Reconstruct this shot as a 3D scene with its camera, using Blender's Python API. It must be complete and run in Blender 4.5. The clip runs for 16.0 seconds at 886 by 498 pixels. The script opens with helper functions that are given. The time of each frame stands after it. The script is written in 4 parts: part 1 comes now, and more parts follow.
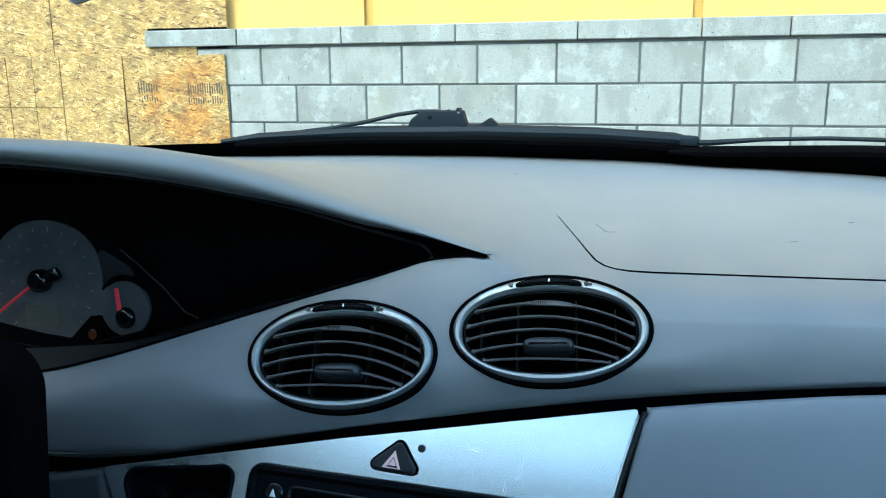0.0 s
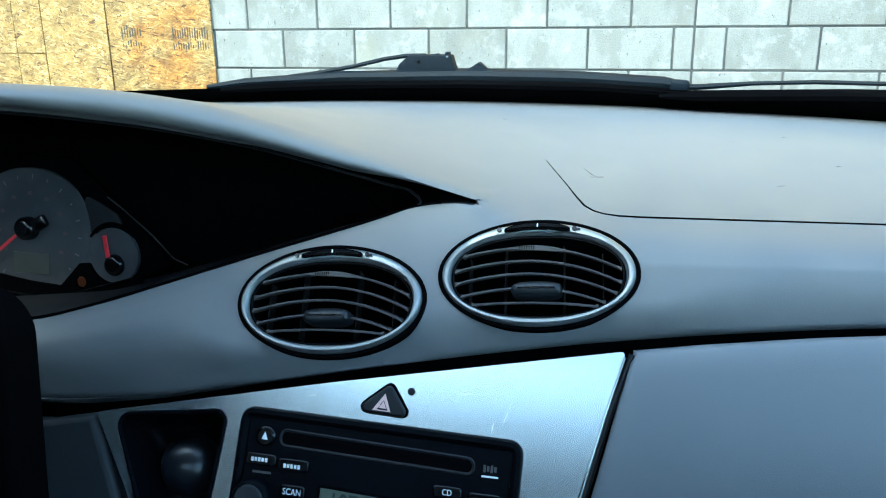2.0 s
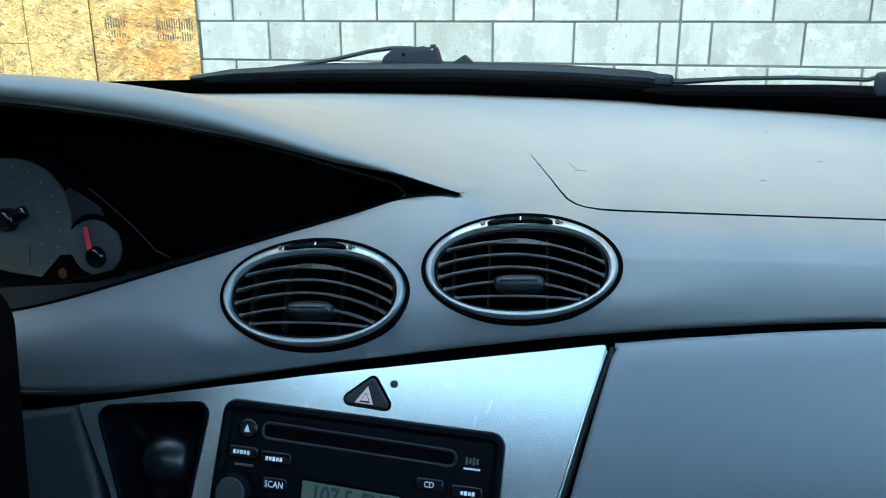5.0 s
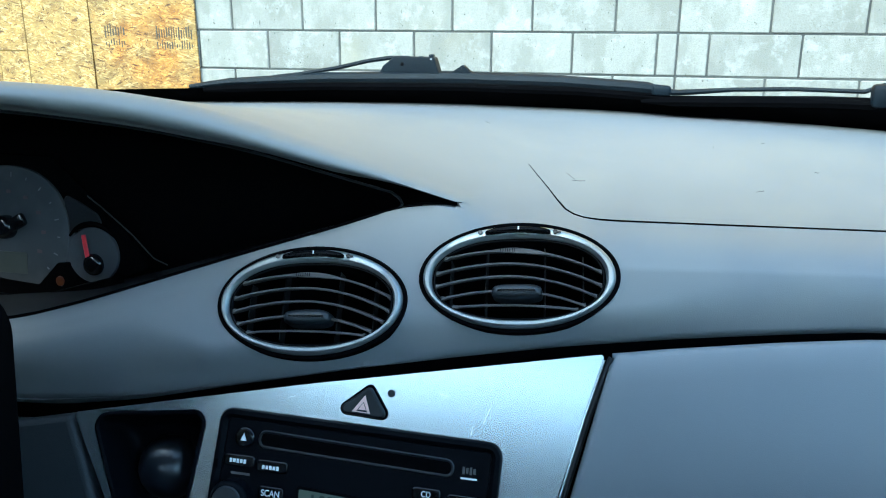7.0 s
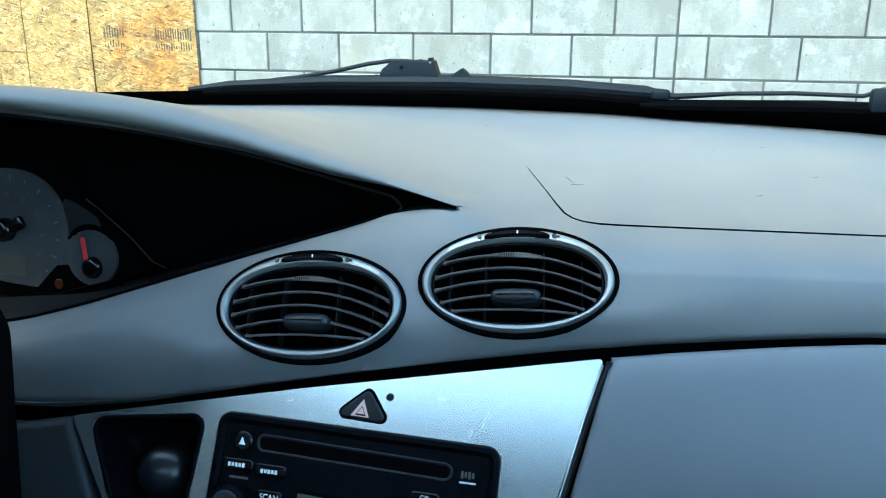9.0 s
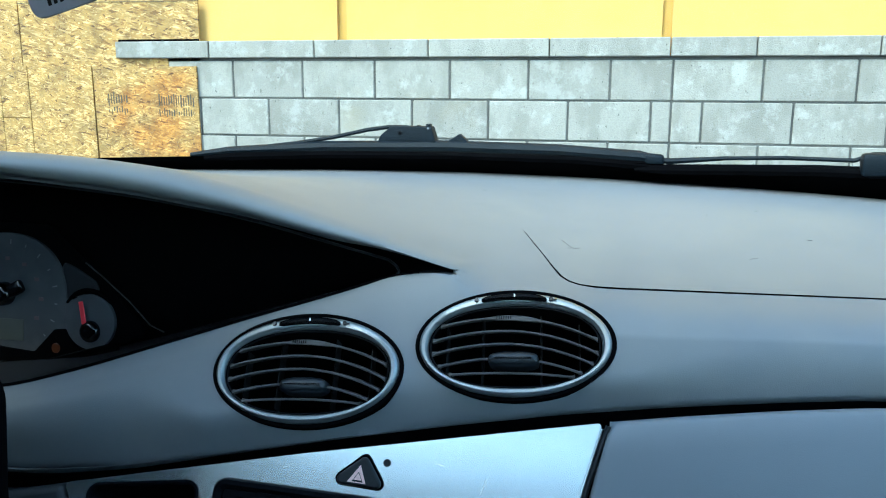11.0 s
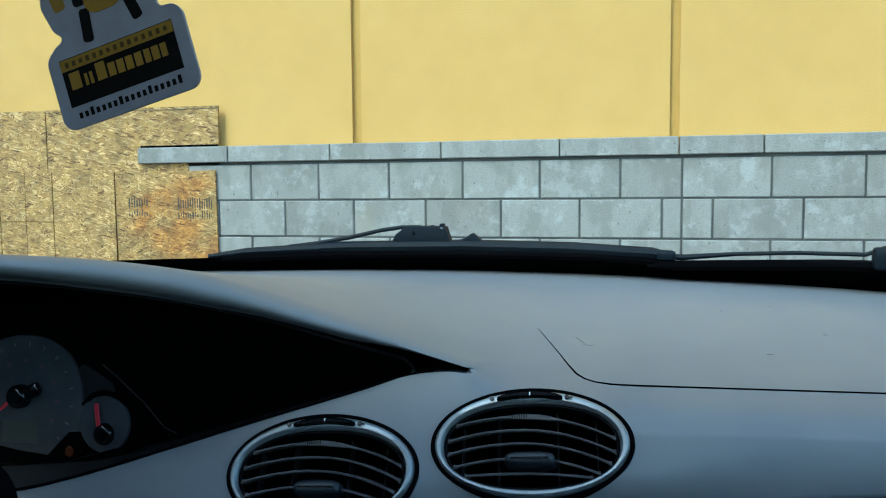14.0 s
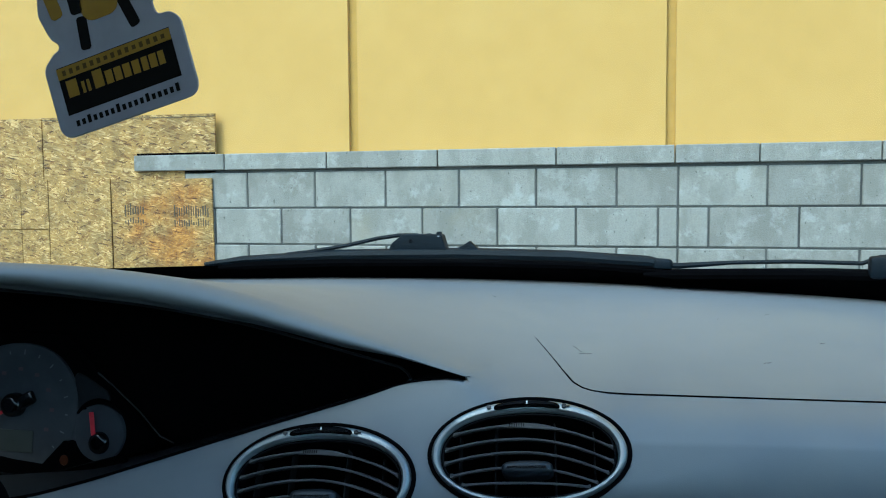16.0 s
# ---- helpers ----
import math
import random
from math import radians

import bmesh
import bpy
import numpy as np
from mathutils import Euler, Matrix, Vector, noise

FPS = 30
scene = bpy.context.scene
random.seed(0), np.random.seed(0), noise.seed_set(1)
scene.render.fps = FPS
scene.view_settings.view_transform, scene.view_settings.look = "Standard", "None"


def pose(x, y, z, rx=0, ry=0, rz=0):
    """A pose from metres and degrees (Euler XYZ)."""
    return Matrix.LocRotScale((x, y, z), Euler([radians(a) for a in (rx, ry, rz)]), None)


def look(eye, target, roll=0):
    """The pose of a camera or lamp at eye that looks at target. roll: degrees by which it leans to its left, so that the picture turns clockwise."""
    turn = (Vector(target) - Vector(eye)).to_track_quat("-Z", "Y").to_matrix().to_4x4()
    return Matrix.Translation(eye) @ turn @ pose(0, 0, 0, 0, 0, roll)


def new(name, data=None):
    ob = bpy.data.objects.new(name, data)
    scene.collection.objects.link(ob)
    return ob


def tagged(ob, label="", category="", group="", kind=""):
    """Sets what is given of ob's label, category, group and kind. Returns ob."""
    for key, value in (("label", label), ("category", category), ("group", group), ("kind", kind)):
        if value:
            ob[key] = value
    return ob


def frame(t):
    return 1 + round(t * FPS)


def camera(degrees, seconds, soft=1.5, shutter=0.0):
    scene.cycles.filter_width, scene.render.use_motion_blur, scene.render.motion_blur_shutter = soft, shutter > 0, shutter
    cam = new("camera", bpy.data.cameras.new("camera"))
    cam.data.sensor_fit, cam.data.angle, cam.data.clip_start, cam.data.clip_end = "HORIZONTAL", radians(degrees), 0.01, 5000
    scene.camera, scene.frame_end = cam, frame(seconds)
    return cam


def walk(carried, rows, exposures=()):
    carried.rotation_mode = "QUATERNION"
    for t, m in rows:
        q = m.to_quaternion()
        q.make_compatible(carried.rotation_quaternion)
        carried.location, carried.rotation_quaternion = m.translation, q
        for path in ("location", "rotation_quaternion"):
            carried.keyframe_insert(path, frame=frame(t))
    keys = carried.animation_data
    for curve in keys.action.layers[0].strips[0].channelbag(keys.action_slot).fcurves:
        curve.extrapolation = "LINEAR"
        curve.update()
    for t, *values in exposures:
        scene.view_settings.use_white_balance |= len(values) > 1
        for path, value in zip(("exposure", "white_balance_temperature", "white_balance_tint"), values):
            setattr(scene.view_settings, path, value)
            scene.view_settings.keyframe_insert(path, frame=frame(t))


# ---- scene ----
cam = camera(57.6, 16.0, soft=1.1)
PATH = [
    (0, (0.1500, 0.0528, 1.1431), (-0.3464, 1.9420, 0.7134), -0.52),
    (0.5, (0.1509, 0.0552, 1.1430), (-0.3364, 1.9328, 0.6558), -0.58),
    (1, (0.1501, 0.0582, 1.1413), (-0.3288, 1.9158, 0.5759), -0.61),
    (1.5, (0.1515, 0.0510, 1.1425), (-0.3265, 1.9063, 0.5686), -0.81),
    (2, (0.1513, 0.0523, 1.1419), (-0.3152, 1.9159, 0.5856), -0.59),
    (2.5, (0.1533, 0.0517, 1.1422), (-0.2757, 1.9238, 0.5842), -0.39),
    (3, (0.1525, 0.0521, 1.1415), (-0.2772, 1.9168, 0.5601), -0.31),
    (3.5, (0.1533, 0.0531, 1.1406), (-0.2780, 1.9151, 0.5516), -0.11),
    (6, (0.1534, 0.0521, 1.1418), (-0.2791, 1.9235, 0.5843), -0.08),
    (6.5, (0.1535, 0.0521, 1.1415), (-0.2778, 1.9248, 0.5872), 0.00),
    (7, (0.1534, 0.0518, 1.1417), (-0.2747, 1.9264, 0.5918), 0.21),
    (7.5, (0.1535, 0.0520, 1.1417), (-0.2708, 1.9280, 0.5935), 0.26),
    (8, (0.1532, 0.0522, 1.1416), (-0.2735, 1.9273, 0.5921), 0.38),
    (10.3, (0.1535, 0.0509, 1.1453), (-0.2742, 1.9392, 0.6441), 0.29),
    (10.5, (0.1553, 0.0490, 1.1448), (-0.2823, 1.9505, 0.7058), 0.23),
    (11, (0.1549, 0.0492, 1.1448), (-0.2767, 1.9617, 0.7495), 0.25),
    (11.5, (0.1566, 0.0496, 1.1461), (-0.2700, 1.9764, 0.8217), 0.42),
    (12, (0.1545, 0.0469, 1.1474), (-0.3032, 1.9881, 0.9991), -0.36),
    (12.5, (0.1552, 0.0429, 1.1463), (-0.3156, 1.9819, 1.0107), -0.53),
    (13, (0.1560, 0.0429, 1.1456), (-0.3069, 1.9834, 1.0037), -0.52),
    (13.5, (0.1561, 0.0442, 1.1452), (-0.3000, 1.9855, 0.9924), -0.30),
    (14, (0.1565, 0.0435, 1.1459), (-0.3166, 1.9806, 0.9913), -0.50),
    (14.5, (0.1562, 0.0434, 1.1452), (-0.3184, 1.9808, 0.9994), -0.49),
    (15, (0.1562, 0.0444, 1.1450), (-0.3161, 1.9817, 0.9904), -0.62),
    (15.5, (0.1560, 0.0444, 1.1452), (-0.3159, 1.9826, 1.0013), -0.62),
    (16, (0.1559, 0.0439, 1.1460), (-0.3086, 1.9846, 1.0113), -0.41),
]
walk(cam, [(t, look(eye, target, roll)) for t, eye, target, roll in PATH], [(0, 2.62, 5640, -14), (1, 2.87, 5640, -14), (10, 2.84, 5640, -14), (11, 2.59, 5640, -14), (11.5, 2.48, 5640, -14), (12, 1.92, 5420, -14), (16, 1.83, 5420, -14)])

# ---- light ----
world = bpy.data.worlds.new("sky")
scene.world = world
world.use_nodes = True
wn = world.node_tree.nodes
sky = wn.new("ShaderNodeTexSky")
sky.sky_type, sky.sun_disc = "NISHITA", False
sky.sun_elevation, sky.sun_rotation = radians(52), radians(205)
world.node_tree.links.new(sky.outputs[0], wn["Background"].inputs[0])
wn["Background"].inputs[1].default_value = 0.15
sun = new("sun", bpy.data.lights.new("sun", "SUN"))
sun.data.energy, sun.data.angle, sun.data.color = 0.8, radians(25), (1.0, 0.95, 0.87)
sun.matrix_world = look((-1.6, -3.2, 5.0), (0.4, 1.2, 0.0))


# ---- materials ----
def material(name, color, rough=0.5, metal=0.0, color2=None, scale=20.0, fine=0.0, fine_scale=900.0, coat=0.0,
             per_object=0.0, stain=None, stain_scale=2.0, stretch=None, rough_var=0.0, spec=0.5, edge=0.16):
    """A principled surface: two colours mixed by coarse noise, stains at a second scale, fine relief."""
    m = bpy.data.materials.new(name)
    m.use_nodes = True
    nt = m.node_tree
    n, li = nt.nodes, nt.links
    b = n["Principled BSDF"]
    b.inputs["Roughness"].default_value, b.inputs["Metallic"].default_value = rough, metal
    b.inputs["Specular IOR Level"].default_value = spec
    b.inputs["Coat Weight"].default_value = coat
    tc = n.new("ShaderNodeTexCoord")
    source = tc.outputs["Object"]
    if stretch:
        mp = n.new("ShaderNodeMapping")
        mp.inputs["Scale"].default_value = stretch
        li.new(source, mp.inputs[0])
        source = mp.outputs[0]
    no = n.new("ShaderNodeTexNoise")
    no.inputs["Scale"].default_value, no.inputs["Detail"].default_value = scale, 6
    li.new(source, no.inputs["Vector"])
    ra = n.new("ShaderNodeMapRange")
    ra.inputs[1].default_value, ra.inputs[2].default_value = 0.3, 0.7
    li.new(no.outputs[0], ra.inputs[0])
    mx = n.new("ShaderNodeMix")
    mx.data_type = "RGBA"
    mx.inputs[6].default_value, mx.inputs[7].default_value = (*color, 1), (*(color2 or [c * 0.85 for c in color]), 1)
    li.new(ra.outputs[0], mx.inputs[0])
    out = mx.outputs[2]
    if stain:
        sn = n.new("ShaderNodeTexNoise")
        sn.inputs["Scale"].default_value, sn.inputs["Detail"].default_value = stain_scale, 9
        li.new(tc.outputs["Object"], sn.inputs["Vector"])
        sr = n.new("ShaderNodeMapRange")
        sr.inputs[1].default_value, sr.inputs[2].default_value = 0.5, 0.5 + edge
        sr.inputs[4].default_value = 0.62
        li.new(sn.outputs[0], sr.inputs[0])
        m2 = n.new("ShaderNodeMix")
        m2.data_type = "RGBA"
        m2.inputs[7].default_value = (*stain, 1)
        li.new(out, m2.inputs[6])
        li.new(sr.outputs[0], m2.inputs[0])
        out = m2.outputs[2]
    if per_object:
        oi = n.new("ShaderNodeObjectInfo")
        pr = n.new("ShaderNodeMapRange")
        pr.inputs[3].default_value, pr.inputs[4].default_value = 1 - per_object, 1 + per_object
        li.new(oi.outputs["Random"], pr.inputs[0])
        hs = n.new("ShaderNodeHueSaturation")
        li.new(pr.outputs[0], hs.inputs["Value"])
        li.new(out, hs.inputs["Color"])
        out = hs.outputs[0]
        no.noise_dimensions = "4D"
        ml = n.new("ShaderNodeMath")
        ml.operation = "MULTIPLY"
        ml.inputs[1].default_value = 50
        li.new(oi.outputs["Random"], ml.inputs[0])
        li.new(ml.outputs[0], no.inputs["W"])
        if stain:
            sn.noise_dimensions = "4D"
            li.new(ml.outputs[0], sn.inputs["W"])
    li.new(out, b.inputs["Base Color"])
    if rough_var:
        rr = n.new("ShaderNodeMapRange")
        rr.inputs[3].default_value, rr.inputs[4].default_value = rough - rough_var, rough + rough_var
        li.new(no.outputs[0], rr.inputs[0])
        li.new(rr.outputs[0], b.inputs["Roughness"])
    if fine:
        fn = n.new("ShaderNodeTexNoise")
        fn.inputs["Scale"].default_value, fn.inputs["Detail"].default_value = fine_scale, 3
        li.new(tc.outputs["Object"], fn.inputs["Vector"])
        bu = n.new("ShaderNodeBump")
        bu.inputs["Strength"].default_value, bu.inputs["Distance"].default_value = fine, 1.0 / fine_scale
        li.new(fn.outputs[0], bu.inputs["Height"])
        li.new(bu.outputs[0], b.inputs["Normal"])
    return m


DASH = material("dash_plastic", (0.169, 0.175, 0.185), 0.5, color2=(0.149, 0.155, 0.164), scale=6, fine=0.16, fine_scale=1500,
                stain=(0.188, 0.187, 0.182), stain_scale=7, rough_var=0.08)
# On the knee panel this dark grey stands for shade over dash-coloured plastic.
KNEE = material("knee_plastic", (0.026, 0.028, 0.031), 0.5, color2=(0.021, 0.023, 0.025), scale=8, fine=0.3, fine_scale=1400, spec=0.3)
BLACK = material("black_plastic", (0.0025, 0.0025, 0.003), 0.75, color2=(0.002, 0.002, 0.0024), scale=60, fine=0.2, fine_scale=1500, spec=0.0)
TRIM = material("dark_trim", (0.010, 0.011, 0.014), 0.4, color2=(0.007, 0.008, 0.010), scale=50, spec=0.35, fine=0.15, fine_scale=1200)
GLOSSBLACK = material("gloss_black", (0.0035, 0.004, 0.0055), 0.2, color2=(0.002, 0.0023, 0.003), scale=30, coat=0.15, spec=0.35)
SILVER = material("silver_paint", (0.56, 0.60, 0.605), 0.245, 0.9, color2=(0.545, 0.585, 0.59), scale=22, stretch=(0.05, 9.0, 9.0))
RING = material("satin_silver", (0.31, 0.332, 0.342), 0.42, 0.75, color2=(0.275, 0.295, 0.305), scale=40, rough_var=0.04)
SLAT = material("slat_plastic", (0.078, 0.070, 0.069), 0.45, color2=(0.060, 0.055, 0.055), scale=80)
SHELF = material("shelf_plastic", (0.030, 0.033, 0.039), 0.5, color2=(0.023, 0.026, 0.031), scale=30, fine=0.25, fine_scale=1400, spec=0.4)
CAPBLACK = material("cap_plastic", (0.010, 0.012, 0.016), 0.3, color2=(0.008, 0.010, 0.013), scale=40, spec=0.6)
GRIP = material("grip_plastic", (0.007, 0.0095, 0.013), 0.45, color2=(0.0055, 0.007, 0.0095), scale=60, fine=0.1, fine_scale=1500)
VANE = material("vane_plastic", (0.009, 0.009, 0.010), 0.5, color2=(0.006, 0.006, 0.007), scale=80, spec=0.25)
RADIO = material("radio_plastic", (0.0026, 0.0032, 0.0050), 0.42, spec=0.05, color2=(0.0020, 0.0025, 0.0038), scale=50, fine=0.15, fine_scale=1500)
RUBBER = material("wiper_rubber", (0.0035, 0.0065, 0.0105), 0.55, color2=(0.005, 0.009, 0.014), scale=40, fine=0.2, fine_scale=800, spec=0.13)
MARK = material("white_print", (0.85, 0.85, 0.85), 0.5, scale=300)
PINK = material("hazard_print", (0.85, 0.55, 0.5), 0.5, scale=300)
RED = material("red_needle", (0.65, 0.03, 0.05), 0.4, scale=300)
NUMERAL = material("dial_numerals", (0.075, 0.04, 0.045), 0.5, scale=200)
AMBER = material("amber_lens", (0.07, 0.014, 0.0014), 0.3, scale=300)
DIAL = material("dial_grey", (0.055, 0.058, 0.065), 0.6, color2=(0.042, 0.045, 0.052), scale=25, stain=(0.072, 0.073, 0.079), stain_scale=30, spec=0.2)
LCD = material("lcd_green", (0.095, 0.112, 0.082), 0.3, color2=(0.082, 0.099, 0.072), scale=60)
ODO = material("odometer_window", (0.052, 0.057, 0.052), 0.4, scale=60)
TICK = material("dial_ticks", (0.14, 0.14, 0.145), 0.5, scale=200)
LCDINK = material("lcd_ink", (0.02, 0.03, 0.025), 0.5, scale=100)
MORTAR = material("mortar", (0.105, 0.098, 0.086), 0.95, color2=(0.040, 0.038, 0.035), scale=3.5, fine=0.5, fine_scale=200)
STUCCO = material("yellow_stucco", (0.528, 0.303, 0.079), 0.9, color2=(0.500, 0.287, 0.073), scale=9, fine=0.35, fine_scale=240,
                  stain=(0.557, 0.332, 0.096), stain_scale=2.4, edge=0.3)
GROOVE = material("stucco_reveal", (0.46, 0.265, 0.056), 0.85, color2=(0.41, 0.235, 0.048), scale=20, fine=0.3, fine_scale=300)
ASPHALT = material("asphalt", (0.055, 0.055, 0.055), 0.9, color2=(0.04, 0.04, 0.042), scale=30, fine=0.8, fine_scale=120)
LINER = material("headlining", (0.35, 0.34, 0.32), 0.95, color2=(0.32, 0.31, 0.29), scale=90, fine=0.3, fine_scale=500)
CARD = material("tag_card", (0.33, 0.285, 0.315), 0.5, scale=80, spec=0.2)
CARDDARK = material("tag_dark_print", (0.008, 0.0062, 0.005), 0.6, scale=80, spec=0.05)
PRINT = material("print_ink", (0.045, 0.035, 0.026), 0.8, scale=120, color2=(0.09, 0.065, 0.035))
CARDBROWN = material("tag_brown_print", (0.10, 0.055, 0.010), 0.6, scale=80, spec=0.1)
CARDYELLOW = material("tag_yellow_print", (0.32, 0.165, 0.014), 0.5, scale=80, spec=0.15)


def osb_material(name, tone, patch=None):
    """Oriented strand board: two layers of turned, stretched chips with dark gaps between."""
    m = bpy.data.materials.new(name)
    m.use_nodes = True
    nt = m.node_tree
    n, li = nt.nodes, nt.links
    b = n["Principled BSDF"]
    b.inputs["Roughness"].default_value = 0.75
    tc = n.new("ShaderNodeTexCoord")
    oi = n.new("ShaderNodeObjectInfo")
    shift = n.new("ShaderNodeVectorMath")
    shift.operation = "MULTIPLY_ADD"
    shift.inputs[1].default_value = (7.0, 3.0, 5.0)
    li.new(oi.outputs["Random"], shift.inputs[0])
    li.new(tc.outputs["Object"], shift.inputs[2])
    def chips(deg, sx, sz):
        """Long flat chips lying one way: a value for each chip and its rim."""
        mp = n.new("ShaderNodeMapping")
        mp.vector_type = "TEXTURE"
        mp.inputs["Rotation"].default_value = (0, radians(deg), 0)
        mp.inputs["Scale"].default_value = (1 / sx, 1, 1 / sz)
        li.new(shift.outputs[0], mp.inputs[0])
        vo = n.new("ShaderNodeTexVoronoi")
        vo.inputs["Scale"].default_value = 1.0
        li.new(mp.outputs[0], vo.inputs["Vector"])
        bw = n.new("ShaderNodeSeparateColor")
        li.new(vo.outputs["Color"], bw.inputs[0])
        return bw

    layers = [chips(80, 30, 125), chips(-65, 27, 115), chips(40, 25, 125), chips(-20, 30, 130), chips(12, 27, 140)]
    value = layers[0].outputs[0]
    for k, layer in enumerate(layers[1:]):
        over = n.new("ShaderNodeMath")
        over.operation = "GREATER_THAN"
        over.inputs[1].default_value = 0.56
        li.new(layer.outputs[1], over.inputs[0])
        pick = n.new("ShaderNodeMix")
        li.new(over.outputs[0], pick.inputs[0])
        li.new(value, pick.inputs[2])
        li.new(layer.outputs[0], pick.inputs[3])
        value = pick.outputs[0]
    rp = n.new("ShaderNodeValToRGB")
    e = rp.color_ramp.elements
    e[0].position, e[0].color = 0.0, (0.26 * tone[0], 0.18 * tone[1], 0.08 * tone[2], 1)
    e[1].position, e[1].color = 0.98, (1.75 * tone[0], 1.80 * tone[1], 1.95 * tone[2], 1)
    for at, r_, g_, b_ in ((0.07, 0.58, 0.44, 0.24), (0.22, 0.84, 0.74, 0.48), (0.60, 1.0, 0.93, 0.68), (0.84, 1.22, 1.20, 1.05)):
        e.new(at).color = (r_ * tone[0], g_ * tone[1], b_ * tone[2], 1)
    li.new(pick.outputs[0], rp.inputs[0])
    big = n.new("ShaderNodeTexNoise")
    big.inputs["Scale"].default_value, big.inputs["Detail"].default_value = 16, 5
    li.new(shift.outputs[0], big.inputs["Vector"])
    br = n.new("ShaderNodeMapRange")
    br.inputs[1].default_value, br.inputs[2].default_value = 0.35, 0.65
    br.inputs[3].default_value, br.inputs[4].default_value = 0.64, 1.14
    li.new(big.outputs[0], br.inputs[0])
    hs = n.new("ShaderNodeHueSaturation")
    li.new(br.outputs[0], hs.inputs["Value"])
    li.new(rp.outputs[0], hs.inputs["Color"])
    out = hs.outputs[0]
    if patch:
        pn = n.new("ShaderNodeTexNoise")
        pn.inputs["Scale"].default_value, pn.inputs["Detail"].default_value = 5.5, 7
        li.new(tc.outputs["Object"], pn.inputs["Vector"])
        pr = n.new("ShaderNodeMapRange")
        pr.inputs[1].default_value, pr.inputs[2].default_value = -0.12, 0.45
        spread = n.new("ShaderNodeMapRange")
        spread.inputs[1].default_value, spread.inputs[2].default_value = 0.33, 0.67
        li.new(pn.outputs[0], spread.inputs[0])
        far = n.new("ShaderNodeVectorMath")
        far.operation = "DISTANCE"
        far.inputs[1].default_value = (0.07, 0.0, 0.20)
        li.new(tc.outputs["Object"], far.inputs[0])
        near = n.new("ShaderNodeMath")
        near.operation, near.inputs[1].default_value = "MULTIPLY_ADD", -1.6
        li.new(far.outputs["Value"], near.inputs[0])
        li.new(spread.outputs[0], near.inputs[2])
        li.new(near.outputs[0], pr.inputs[0])
        mul = n.new("ShaderNodeMix")
        mul.data_type, mul.blend_type = "RGBA", "MULTIPLY"
        mul.inputs[7].default_value = (*patch, 1)
        li.new(pr.outputs[0], mul.inputs[0])
        li.new(out, mul.inputs[6])
        out = mul.outputs[2]
    li.new(out, b.inputs["Base Color"])
    bu = n.new("ShaderNodeBump")
    bu.inputs["Strength"].default_value, bu.inputs["Distance"].default_value = 0.5, 0.003
    li.new(pick.outputs[0], bu.inputs["Height"])
    li.new(bu.outputs[0], b.inputs["Normal"])
    return m


